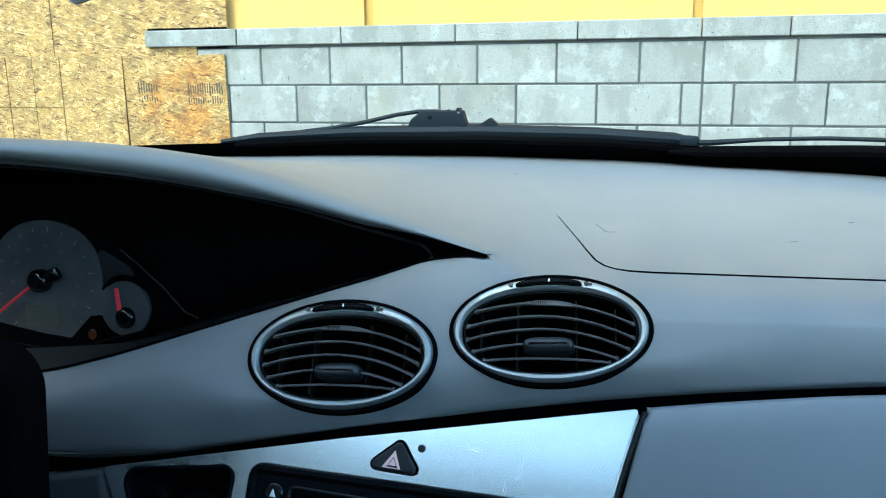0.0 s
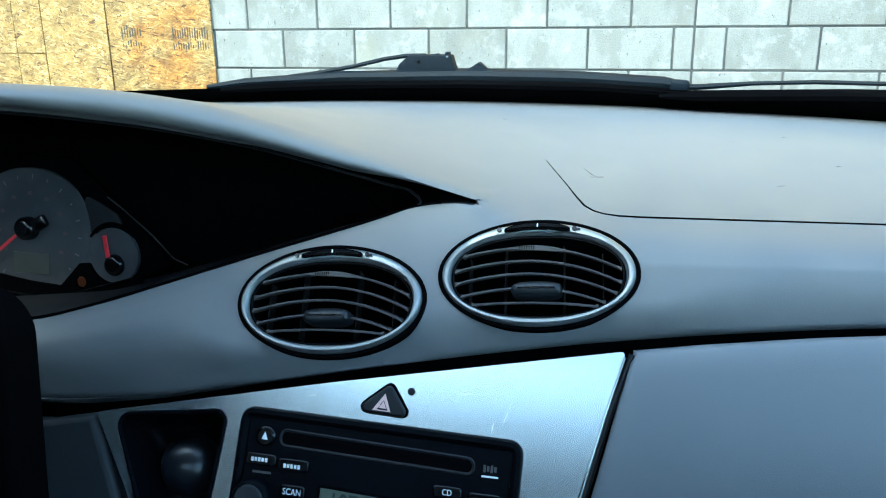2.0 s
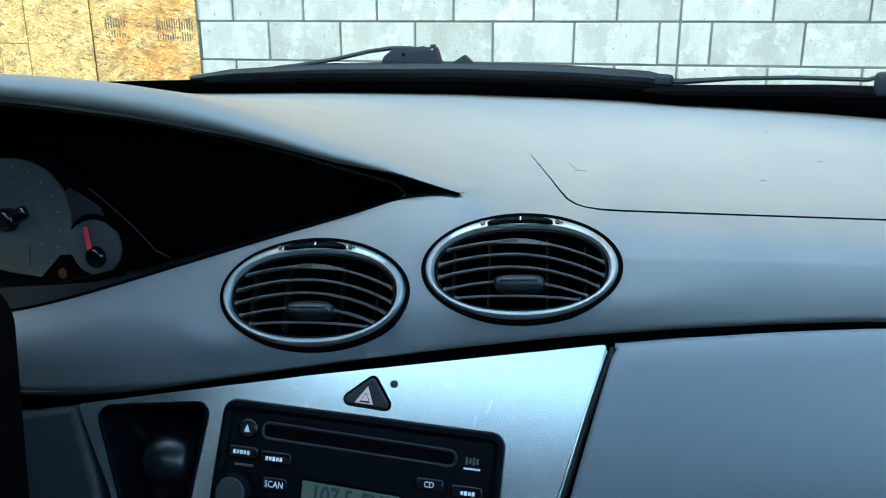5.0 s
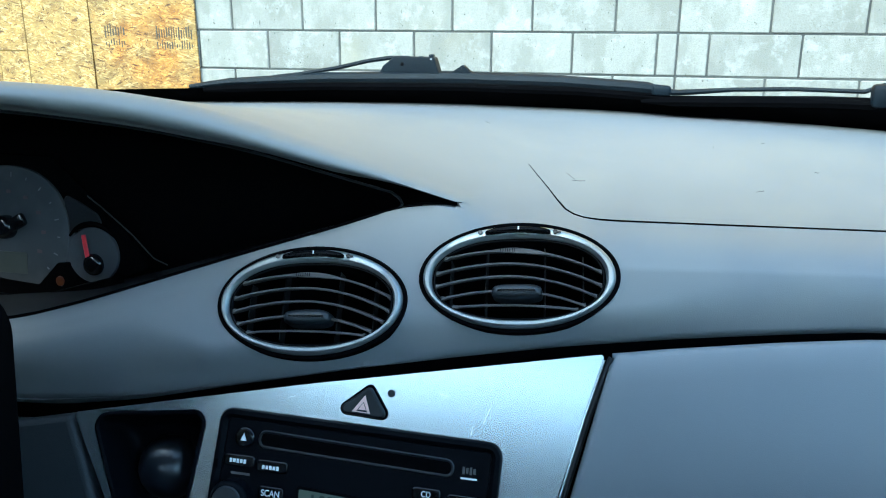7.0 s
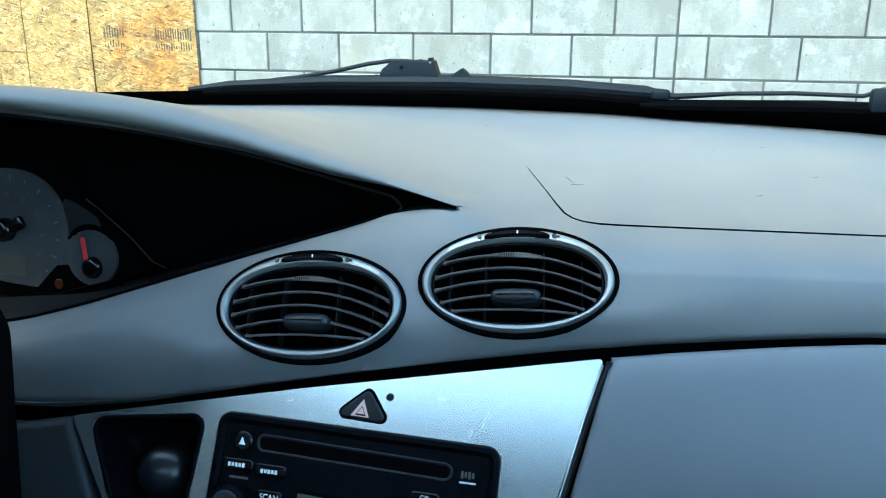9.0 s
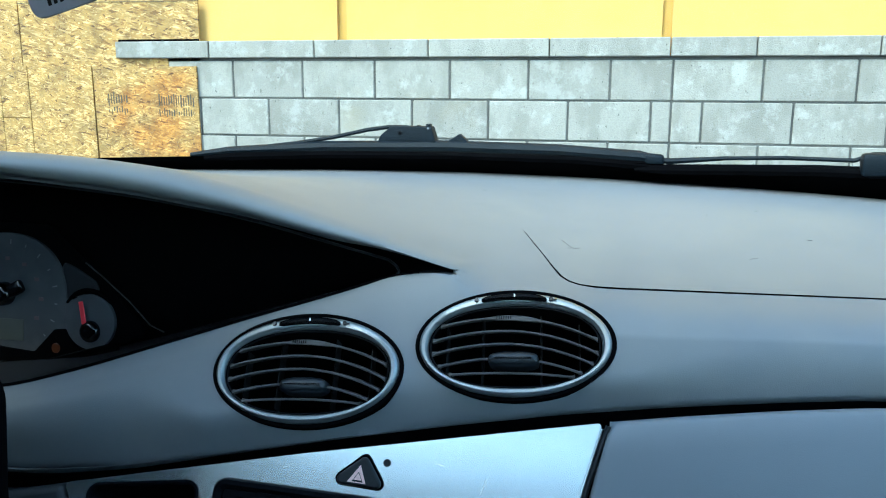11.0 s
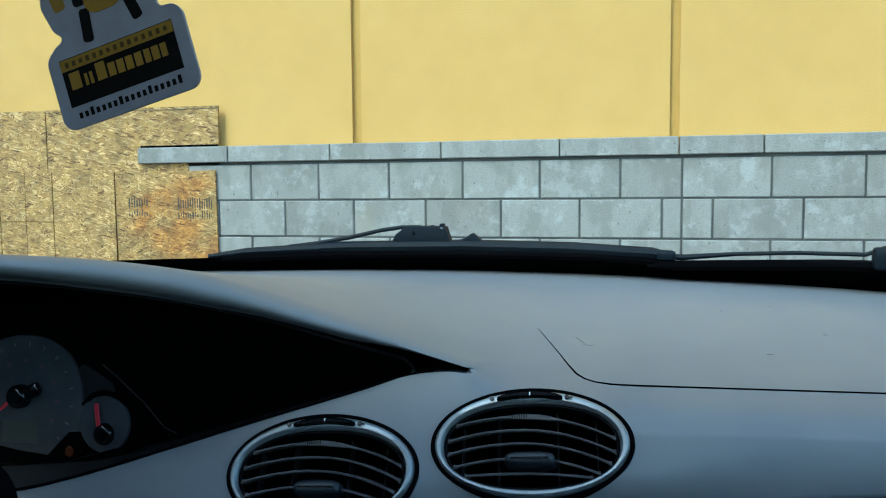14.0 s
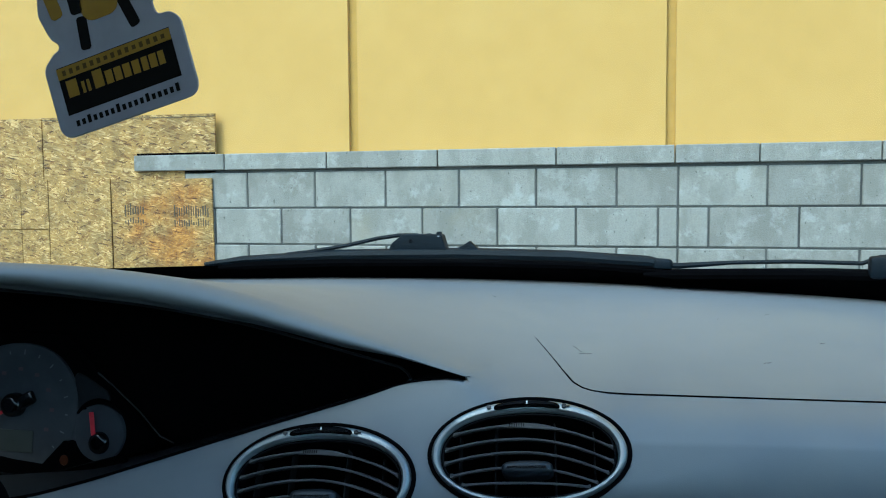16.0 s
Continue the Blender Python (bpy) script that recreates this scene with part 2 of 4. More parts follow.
def block_material(name):
    """Split-faced concrete block: sandy grain, damp bands with torn edges, lime bloom and small pits."""
    m = bpy.data.materials.new(name)
    m.use_nodes = True
    n, li = m.node_tree.nodes, m.node_tree.links
    b = n["Principled BSDF"]
    b.inputs["Roughness"].default_value = 0.92
    b.inputs["Specular IOR Level"].default_value = 0.25
    tc, oi = n.new("ShaderNodeTexCoord"), n.new("ShaderNodeObjectInfo")
    seed = n.new("ShaderNodeMath")
    seed.operation, seed.inputs[1].default_value = "MULTIPLY", 61.0
    li.new(oi.outputs["Random"], seed.inputs[0])

    def cloud(scale, detail, low, high, rough=0.5, stretch=(1, 1, 1), top=1.0):
        mp = n.new("ShaderNodeMapping")
        mp.inputs["Scale"].default_value = stretch
        li.new(tc.outputs["Object"], mp.inputs[0])
        no = n.new("ShaderNodeTexNoise")
        no.noise_dimensions = "4D"
        no.inputs["Scale"].default_value, no.inputs["Detail"].default_value, no.inputs["Roughness"].default_value = scale, detail, rough
        li.new(mp.outputs[0], no.inputs["Vector"])
        li.new(seed.outputs[0], no.inputs["W"])
        ra = n.new("ShaderNodeMapRange")
        ra.inputs[1].default_value, ra.inputs[2].default_value, ra.inputs[4].default_value = low, high, top
        li.new(no.outputs[0], ra.inputs[0])
        return ra.outputs[0]

    def mixed(under, over, fac):
        mx = n.new("ShaderNodeMix")
        mx.data_type = "RGBA"
        li.new(fac, mx.inputs[0])
        li.new(under, mx.inputs[6])
        mx.inputs[7].default_value = (*over, 1)
        return mx.outputs[2]

    base = n.new("ShaderNodeRGB")
    base.outputs[0].default_value = (0.302, 0.275, 0.238, 1)
    grain = cloud(150, 4, 0.38, 0.68, top=0.6)
    out = mixed(base.outputs[0], (0.225, 0.203, 0.172), grain)
    out = mixed(out, (0.203, 0.182, 0.153), cloud(4.2, 9, 0.485, 0.575, 0.62, (1.5, 1, 0.8), 0.62))
    out = mixed(out, (0.40, 0.375, 0.335), cloud(6.0, 10, 0.53, 0.60, 0.75, (1, 1, 1), 0.6))
    out = mixed(out, (0.27, 0.225, 0.155), cloud(2.2, 4, 0.60, 0.72, 0.5, (1, 1, 1), 0.45))
    out = mixed(out, (0.09, 0.083, 0.072), cloud(75, 2, 0.70, 0.74, 0.4, (1, 1, 0.7), 0.8))
    out = mixed(out, (0.10, 0.092, 0.08), cloud(30, 3, 0.715, 0.74, 0.5, (2.2, 1, 0.45), 0.7))
    pr = n.new("ShaderNodeMapRange")
    pr.inputs[3].default_value, pr.inputs[4].default_value = 0.83, 1.02
    li.new(oi.outputs["Random"], pr.inputs[0])
    hs = n.new("ShaderNodeHueSaturation")
    li.new(pr.outputs[0], hs.inputs["Value"])
    li.new(out, hs.inputs["Color"])
    li.new(hs.outputs[0], b.inputs["Base Color"])
    bu = n.new("ShaderNodeBump")
    bu.inputs["Strength"].default_value, bu.inputs["Distance"].default_value = 0.5, 0.004
    li.new(grain, bu.inputs["Height"])
    li.new(bu.outputs[0], b.inputs["Normal"])
    return m


BLOCK = block_material("concrete_block")
OSB = osb_material("strand_board", (0.352, 0.214, 0.078))
OSB_BROWN = osb_material("strand_board_brown", (0.352, 0.214, 0.078), (0.95, 0.70, 0.36))

GLASS = bpy.data.materials.new("windscreen_glass")
GLASS.use_nodes = True
gn = GLASS.node_tree.nodes
gn.remove(gn["Principled BSDF"])
g_t, g_g, g_m = gn.new("ShaderNodeBsdfTransparent"), gn.new("ShaderNodeBsdfGlossy"), gn.new("ShaderNodeMixShader")
g_t.inputs[0].default_value = (0.93, 0.96, 0.95, 1)
g_g.inputs["Roughness"].default_value = 0.02
g_m.inputs[0].default_value = 0.022
for a, b_ in ((g_t.outputs[0], g_m.inputs[1]), (g_g.outputs[0], g_m.inputs[2]),
              (g_m.outputs[0], gn["Material Output"].inputs[0])):
    GLASS.node_tree.links.new(a, b_)


# ---- mesh tools ----
def part(name, bm, mat, parent=None, label="", smooth=True):
    me = bpy.data.meshes.new(name)
    bmesh.ops.recalc_face_normals(bm, faces=bm.faces)
    bm.to_mesh(me)
    bm.free()
    for m in (mat if isinstance(mat, (list, tuple)) else [mat]):
        me.materials.append(m)
    if smooth:
        for p in me.polygons:
            p.use_smooth = True
        me.set_sharp_from_angle(angle=radians(38))
        for p in me.polygons:
            if len(p.vertices) > 4:
                p.use_smooth = False
    ob = new(name, me)
    if parent:
        ob.parent = parent
    if label:
        tagged(ob, label)
    return ob


def thing(name, label, category, at=(0, 0, 0), group="", kind=""):
    ob = new(name)
    ob.empty_display_size = 0.02
    ob.location = at
    return tagged(ob, label, category, group, kind)


def grid(rows, closed=False, bm=None):
    """A sheet of quads through rows of points."""
    bm = bm or bmesh.new()
    vs = [[bm.verts.new(p) for p in row] for row in rows]
    for a, b in zip(vs, vs[1:]):
        for i in range(len(a) if closed else len(a) - 1):
            j = (i + 1) % len(a)
            bm.faces.new((a[i], a[j], b[j], b[i]))
    return bm


def box(size, m=Matrix(), bevel=0.0, seg=2, bm=None):
    out = bm or bmesh.new()
    tmp = bmesh.new()
    bmesh.ops.create_cube(tmp, size=1, matrix=Matrix.Diagonal((*size, 1)))
    if bevel:
        bmesh.ops.bevel(tmp, geom=tmp.edges[:], offset=bevel, segments=seg, affect="EDGES", profile=0.5)
    tmp.transform(m)
    me = bpy.data.meshes.new("tmp")
    tmp.to_mesh(me)
    tmp.free()
    out.from_mesh(me)
    bpy.data.meshes.remove(me)
    return out


def tube(points, radius, sides=10, bm=None, flat=1.0):
    """A round bar along points; radius may be a list; flat squeezes it upright."""
    bm = bm or bmesh.new()
    pts = [Vector(p) for p in points]
    rs = radius if isinstance(radius, (list, tuple)) else [radius] * len(pts)
    rows = []
    for i, p in enumerate(pts):
        d = (pts[min(i + 1, len(pts) - 1)] - pts[max(i - 1, 0)]).normalized()
        side = d.cross(Vector((0, 0, 1)))
        side = side.normalized() if side.length > 1e-4 else Vector((1, 0, 0))
        up = side.cross(d)
        rows.append([p + rs[i] * (math.cos(a) * side + flat * math.sin(a) * up)
                     for a in [2 * math.pi * k / sides for k in range(sides)]])
    grid(rows, True, bm)
    for row in (rows[0], rows[-1]):
        bm.faces.new([bm.verts.new(p) for p in row])
    bmesh.ops.remove_doubles(bm, verts=bm.verts, dist=1e-6)
    return bm


def rounded(points, radius, seg=5):
    """A flat outline with its corners rounded by arcs."""
    out, n = [], len(points)
    rs = radius if isinstance(radius, (list, tuple)) else [radius] * n
    for i in range(n):
        p, a, b = Vector(points[i]), Vector(points[i - 1]), Vector(points[(i + 1) % n])
        da, db = (a - p), (b - p)
        half = da.angle(db) / 2
        cut = min(rs[i] / math.tan(half), da.length * 0.48, db.length * 0.48)
        r = cut * math.tan(half)
        bis = da.normalized() + db.normalized()
        if half > radians(80):
            out.append(p)
            continue
        centre = p + bis.normalized() * (r / math.sin(half))
        s, e = p + da.normalized() * cut - centre, p + db.normalized() * cut - centre
        turn = s.angle_signed(e)
        for k in range(seg + 1):
            ang = -turn * k / seg
            out.append(centre + Vector((s.x * math.cos(ang) - s.y * math.sin(ang), s.x * math.sin(ang) + s.y * math.cos(ang))))
    return out


def inward(loop, d):
    """An outline moved inwards by d (outlines run anticlockwise)."""
    out, n = [], len(loop)
    for i in range(n):
        t = (loop[(i + 1) % n] - loop[i - 1])
        t = t.normalized() if t.length > 1e-9 else Vector((1, 0))
        out.append(loop[i] + d * Vector((-t.y, t.x)))
    return out


def pillow(loop, m, h, r, seg=4, base=0.0, bm=None):
    """A slab on an outline, its upper edge rounded by r; m puts the outline's plane into the world."""
    bm = bm or bmesh.new()
    area = sum(loop[i - 1].x * loop[i].y - loop[i].x * loop[i - 1].y for i in range(len(loop)))
    if area < 0:
        loop = loop[::-1]
    rows = [[(p.x, p.y, base) for p in loop]]
    for k in range(seg + 1):
        a = math.pi / 2 * k / seg
        rows.append([(p.x, p.y, h - r + r * math.sin(a)) for p in inward(loop, r * (1 - math.cos(a)))])
    rows = [[m @ Vector(p) for p in row] for row in rows]
    grid(rows, True, bm)
    for row in (rows[0], rows[-1]):
        bm.faces.new([bm.verts.new(p) for p in row])
    bmesh.ops.remove_doubles(bm, verts=bm.verts, dist=1e-7)
    return bm


def holed(outer, holes, m, thick):
    """A plate with openings through it."""
    bm = bmesh.new()
    edges = []
    for loop in [outer] + holes:
        vs = [bm.verts.new((p.x, p.y, 0)) for p in loop]
        edges += [bm.edges.new((vs[i - 1], vs[i])) for i in range(len(vs))]
    bmesh.ops.triangle_fill(bm, edges=edges, use_beauty=True, use_dissolve=False)
    ret = bmesh.ops.extrude_face_region(bm, geom=bm.faces[:])
    bmesh.ops.translate(bm, vec=(0, 0, -thick), verts=[v for v in ret["geom"] if isinstance(v, bmesh.types.BMVert)])
    bm.transform(m)
    return bm


def oval(a, b, n=64, cx=0.0, cy=0.0, power=2.0):
    out = []
    for k in range(n):
        t = 2 * math.pi * k / n
        c, s = math.cos(t), math.sin(t)
        out.append(Vector((cx + a * math.copysign(abs(c) ** (2 / power), c), cy + b * math.copysign(abs(s) ** (2 / power), s))))
    return out


def words(text, size, m, mat, parent, name="lettering", bold=0.0, align="CENTER", squeeze=1.0):
    cu = bpy.data.curves.new(name, "FONT")
    cu.body, cu.size, cu.align_x, cu.align_y, cu.offset, cu.extrude = text, size, align, "CENTER", bold, 0.00008
    tmp = bpy.data.objects.new("tmp", cu)
    me = bpy.data.meshes.new_from_object(tmp)
    bpy.data.objects.remove(tmp)
    me.transform(m @ Matrix.Diagonal((squeeze, 1, 1, 1)))
    me.materials.append(mat)
    ob = new(name, me)
    ob.parent = parent
    return ob


def plane_frame(origin, tilt):
    """x to the right, y up the slope, z out of it, for a face that leans back by tilt degrees."""
    a = radians(tilt)
    return Matrix(((1, 0, 0, origin[0]), (0, math.sin(a), -math.cos(a), origin[1]), (0, math.cos(a), math.sin(a), origin[2]), (0, 0, 0, 1)))


def spin(m, x, y, z=0.0, deg=0.0):
    return m @ pose(x, y, z, 0, 0, deg)


def curve_of(table):
    """A smooth function through a short table of (x, value, ...)."""
    xs = np.linspace(-0.8, 0.8, 401)
    px = [r[0] for r in table]
    cols = []
    k = np.exp(-0.5 * (np.arange(-12, 13) / 2.5) ** 2)
    k /= k.sum()
    for c in range(1, len(table[0])):
        v = np.interp(xs, px, [r[c] for r in table])
        cols.append(np.convolve(np.pad(v, 12, mode="edge"), k, mode="valid"))
    return lambda x: [float(np.interp(x, xs, c)) for c in cols]


# ---- the yard: ground and wall ----
WALL_Y = 4.205
bm = bmesh.new()
bmesh.ops.create_grid(bm, x_segments=2, y_segments=2, size=400)
tagged(part("ground", bm, ASPHALT), "grey asphalt of the parking lot", "ground", kind="structure")

stucco = part("wall_stucco", box((9.4, 0.3, 7.8), pose(-6.080, WALL_Y + 0.21, 4.2)), STUCCO, smooth=False)
tagged(stucco, "yellow stucco wall above the concrete blocks", "wall", kind="structure")
part("stucco_panel", box((1.625, 0.3, 7.8), pose(-0.5145, WALL_Y + 0.21, 4.2)), STUCCO, stucco, smooth=False)
part("stucco_panel", box((8.0, 0.3, 7.8), pose(0.346 + 4.0, WALL_Y + 0.21, 4.2)), STUCCO, stucco, smooth=False)
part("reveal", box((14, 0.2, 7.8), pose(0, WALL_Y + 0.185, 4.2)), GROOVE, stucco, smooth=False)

core = part("wall_block", box((7.56, 0.054, 1.30), pose(1.42, WALL_Y + 0.006 + 0.027, 0.645)), MORTAR, smooth=False)
tagged(core, "grey concrete block wall with raked mortar joints", "wall", kind="structure")
JOINT = 0.36
COURSE = 0.203
block_mesh = {}


def block(x0, x1, z0, z1, name="block", y0=WALL_Y, depth=0.03, bev=0.004):
    key = (round(x1 - x0, 3), round(z1 - z0, 3), depth)
    if key not in block_mesh:
        me = bpy.data.meshes.new(name)
        b = box((key[0], depth, key[1]), bevel=bev, seg=1)
        b.to_mesh(me)
        b.free()
        me.materials.append(BLOCK)
        block_mesh[key] = me
    ob = new(name, block_mesh[key])
    ob.parent = core
    ob.location = ((x0 + x1) / 2, y0 + depth / 2 + random.uniform(-0.0015, 0.0015), (z0 + z1) / 2)
    return ob


for row in range(7):
    z1 = 1.276 - COURSE * row
    z0 = z1 - COURSE + 0.009
    if z0 < -0.1:
        break
    edges = [-1.968 - 0.203 * (row % 2) * -1 + 0.406 * k for k in range(-9, 6)]
    edges = [-2.36] + [e for e in edges if -2.32 < e < JOINT - 0.05] + [JOINT]
    for a, b in zip(edges, edges[1:]):
        block(a + 0.005, b - 0.005, max(z0, 0.0), z1)
    first = 0.415 if row % 2 == 0 else 0.146
    edges = [JOINT] + [JOINT + first + 0.415 * k for k in range(14)]
    edges = [e for e in edges if e < 5.0] + [5.2]
    for a, b in zip(edges, edges[1:]):
        block(a + 0.005, b - 0.005, max(z0, 0.0), z1)
caps = [-2.672, -2.097, -1.485, -0.862, -0.241, 0.342, 0.735, 1.27, 1.88, 2.49, 3.1, 3.71, 4.32, 4.93, 5.2]
for a, b in zip(caps, caps[1:]):
    block(a + 0.003, b - 0.003, 1.293, 1.383, "cap_block", WALL_Y - 0.022, 0.075, 0.004)


# ---- strand boards fixed over the wall's end ----
def board(x0, x1, z0, z1, y, mat, label, tilt=0.0):
    ob = thing("strand_board", label, "board", ((x0 + x1) / 2, y, z0), "boards on the wall")
    w, h = x1 - x0, z1 - z0
    bm = box((w, 0.012, h), pose(0, 0, h / 2, 0, tilt, 0), bevel=0.0015, seg=1)
    for v in bm.verts:
        v.co.x += 0.0012 * math.sin(v.co.z * 40)
    part("panel", bm, mat, ob, smooth=False)
    return ob


upper = board(-3.300, -2.163, 1.20, 1.612, WALL_Y + 0.012, OSB, "weathered strand board panel behind the cap stones", 0.3)
board(-4.45, -3.306, 1.20, 1.618, WALL_Y + 0.013, OSB, "pale strand board panel beside a dark seam")
brown = board(-2.826, -2.176, 0.70, 1.246, WALL_Y - 0.012, OSB_BROWN, "brown stained strand board with printed marks", -0.5)
board(-3.258, -2.836, 0.70, 1.250, WALL_Y - 0.010, OSB, "pale strand board sheet standing on the wall")
board(-3.452, -3.262, 0.955, 1.250, WALL_Y - 0.010, OSB, "narrow pale strand board strip")
board(-3.452, -3.262, 0.70, 0.951, WALL_Y - 0.010, OSB, "narrow pale strand board strip under a seam")
board(-3.638, -3.456, 0.955, 1.250, WALL_Y - 0.009, OSB, "narrow pale strand board strip")
board(-3.638, -3.456, 0.70, 0.951, WALL_Y - 0.009, OSB, "narrow pale strand board strip under a seam")
board(-4.45, -3.642, 0.955, 1.250, WALL_Y - 0.010, OSB, "pale strand board sheet above a seam")
board(-4.45, -3.642, 0.70, 0.951, WALL_Y - 0.010, OSB, "pale strand board sheet under a seam")
for x0, count, step, z in ((-0.235, 8, 0.0165, 0.335), (0.085, 15, 0.0150, 0.325)):
    for k in range(count):
        for z1, hh in ((z + 0.035, random.uniform(0.03, 0.07)), (z - 0.03, random.uniform(0.015, 0.05))):
            part("printed_bar", box((random.uniform(0.004, 0.008), 0.002, hh), pose(x0 + step * k, -0.0075, z1 + random.uniform(-0.008, 0.008))), PRINT, brown, smooth=False)
part("edge_band", box((1.137, 0.016, 0.014), pose(0, -0.001, 0.409, 0, 0.3, 0)), OSB, upper, smooth=False)
part("edge_gap", box((1.137, 0.002, 0.003), pose(0, -0.0075, 0.4005, 0, 0.3, 0)), PRINT, upper, smooth=False)
# Shade in the cut above the cap stone, laid on as a black strip.
part("cut_shade", box((0.50, 0.004, 0.016), pose(0.316, -0.006, 0.188)), BLACK, upper, "black strip for the shaded gap over the cap stone", smooth=False)

# ---- the car's shell round the camera ----
shell = part("car_roof", box((1.26, 1.045, 0.03), pose(0, -0.2275, 1.43), bevel=0.012), LINER)
tagged(shell, "pale cloth headlining of the car roof", "car roof", kind="structure")
tagged(part("car_floor", box((1.5, 1.78, 0.03), pose(0, 0.10, 0.30)), BLACK), "dark car floor", "car floor", kind="structure")
for s in (-1, 1):
    tagged(part("car_door", box((0.05, 2.0, 0.72), pose(0.765 * s, 0.0, 0.65), bevel=0.02), TRIM), "dark car door lining", "car door", kind="structure")
    tagged(part("a_pillar", tube([(0.80 * s, 0.93, 1.0), (0.74 * s, 0.62, 1.19), (0.63 * s, 0.25, 1.42)], 0.035, 10), LINER),
           "pale windscreen pillar trim", "pillar", kind="structure")
    tagged(part("b_pillar", tube([(0.75 * s, -0.74, 0.85), (0.62 * s, -0.72, 1.42)], 0.04, 10), LINER), "pale door pillar trim", "pillar", kind="structure")
# Both pieces are unseen, added and sized to shape the silver panel's reflections.
tagged(part("car_rear", box((1.5, 0.06, 1.02), pose(0, -0.78, 0.80), bevel=0.02), TRIM), "unseen dark wall behind the seats", "car rear", kind="structure")
tagged(part("rear_blocker", box((0.2, 0.06, 0.24), pose(-0.77, -0.78, 1.31), bevel=0.02), TRIM), "unseen dark block shaping the rear reflection", "car rear", kind="structure")

tagged(part("car_bulkhead", box((1.54, 0.04, 0.72), pose(0, 1.0, 0.66)), BLACK), "black bulkhead under the windscreen", "bulkhead", kind="structure")
# Added out of view where the driver's window would be, to darken the left.
tagged(part("side_blocker", box((0.05, 2.00, 0.42), pose(-0.800, 0.0, 1.19), bevel=0.02), TRIM), "unseen dark screen blocking light from the driver's window", "car side", kind="structure")

# ---- windscreen ----
BASE = lambda x: (0.972 - 0.25 * x * x, 1.041 - 0.03 * x * x)
SLOPE = radians(32)


def on_glass(x, s, off=0.0):
    y, z = BASE(x)
    return (x, y - s * math.cos(SLOPE) + off * math.sin(SLOPE), z + s * math.sin(SLOPE) + off * math.cos(SLOPE))


COLS = [-0.72 + 0.04 * k for k in range(37)]
screen = part("windscreen", grid([[on_glass(x, 0.75 * k / 6) for x in COLS] for k in range(7)]), GLASS)
screen.visible_shadow = False
tagged(screen, "clear laminated car windscreen with a black lower border", "windscreen", kind="structure")
part("black_border", grid([[on_glass(x, s, -0.001) for x in COLS] for s in (-0.03, 0.0, 0.02, 0.052)]), BLACK, screen, "black ceramic border")

# ---- dashboard moulding ----
FACE = plane_frame((0, 0.577, 0.978), 35)
LOW = plane_frame((0, 0.535, 0.912), 22)
gap_line = curve_of([(-0.72, -0.145), (-0.45, -0.14), (-0.2673, -0.1292), (-0.1915, -0.1184), (-0.1079, -0.1005), (-0.028, -0.0819), (0.0489, -0.0656),
                     (0.1228, -0.0514), (0.1937, -0.04), (0.2616, -0.0309), (0.3136, -0.0248), (0.72, -0.01)])
lower_lip = curve_of([(-0.72, -0.085), (-0.40, -0.085), (-0.2882, -0.0685), (-0.2352, -0.0508), (-0.1712, -0.0259), (-0.1085, -0.0014), (-0.0468, 0.0216),
                      (-0.0025, 0.0394), (0.031, 0.0436), (0.05, 0.0385), (0.08, 0.024), (0.72, 0.022)])
brow = curve_of([(-0.8, 0.49, 1.005), (-0.72, 0.49, 1.025), (-0.55, 0.49, 1.08), (-0.3224, 0.4803, 1.0984), (-0.2794, 0.482, 1.0984), (-0.2302, 0.4872, 1.0952), (-0.173, 0.5177, 1.084), (-0.1105, 0.5486, 1.0669), (-0.0421, 0.5803, 1.0415), (-0.0057, 0.5964, 1.0283), (0.031, 0.6035, 1.0165), (0.05, 0.606, 1.0115), (0.08, 0.607, 1.0035), (0.1, 0.607, 1.0005), (0.33, 0.609, 1.0005), (0.72, 0.6, 1.0005)])
crest = curve_of([(-0.8, 0.52, 1.023), (-0.72, 0.52, 1.038), (-0.55, 0.52, 1.091), (-0.288, 0.5018, 1.1029), (-0.245, 0.5044, 1.102), (-0.2143, 0.5169, 1.0995), (-0.1843, 0.5325, 1.0952), (-0.1527, 0.5482, 1.0891), (-0.1103, 0.5694, 1.0743), (-0.0421, 0.5998, 1.0471), (0.0, 0.618, 1.031), (0.031, 0.624, 1.0205), (0.05, 0.628, 1.013), (0.08, 0.63, 1.006), (0.1, 0.63, 1.0035), (0.33, 0.631, 1.0035), (0.72, 0.615, 1.0035)])
TIP = 0.039


def far_edge(x):
    return 0.950 - 0.25 * x * x, 1.0495 - 0.045 * (x + 0.1) ** 2


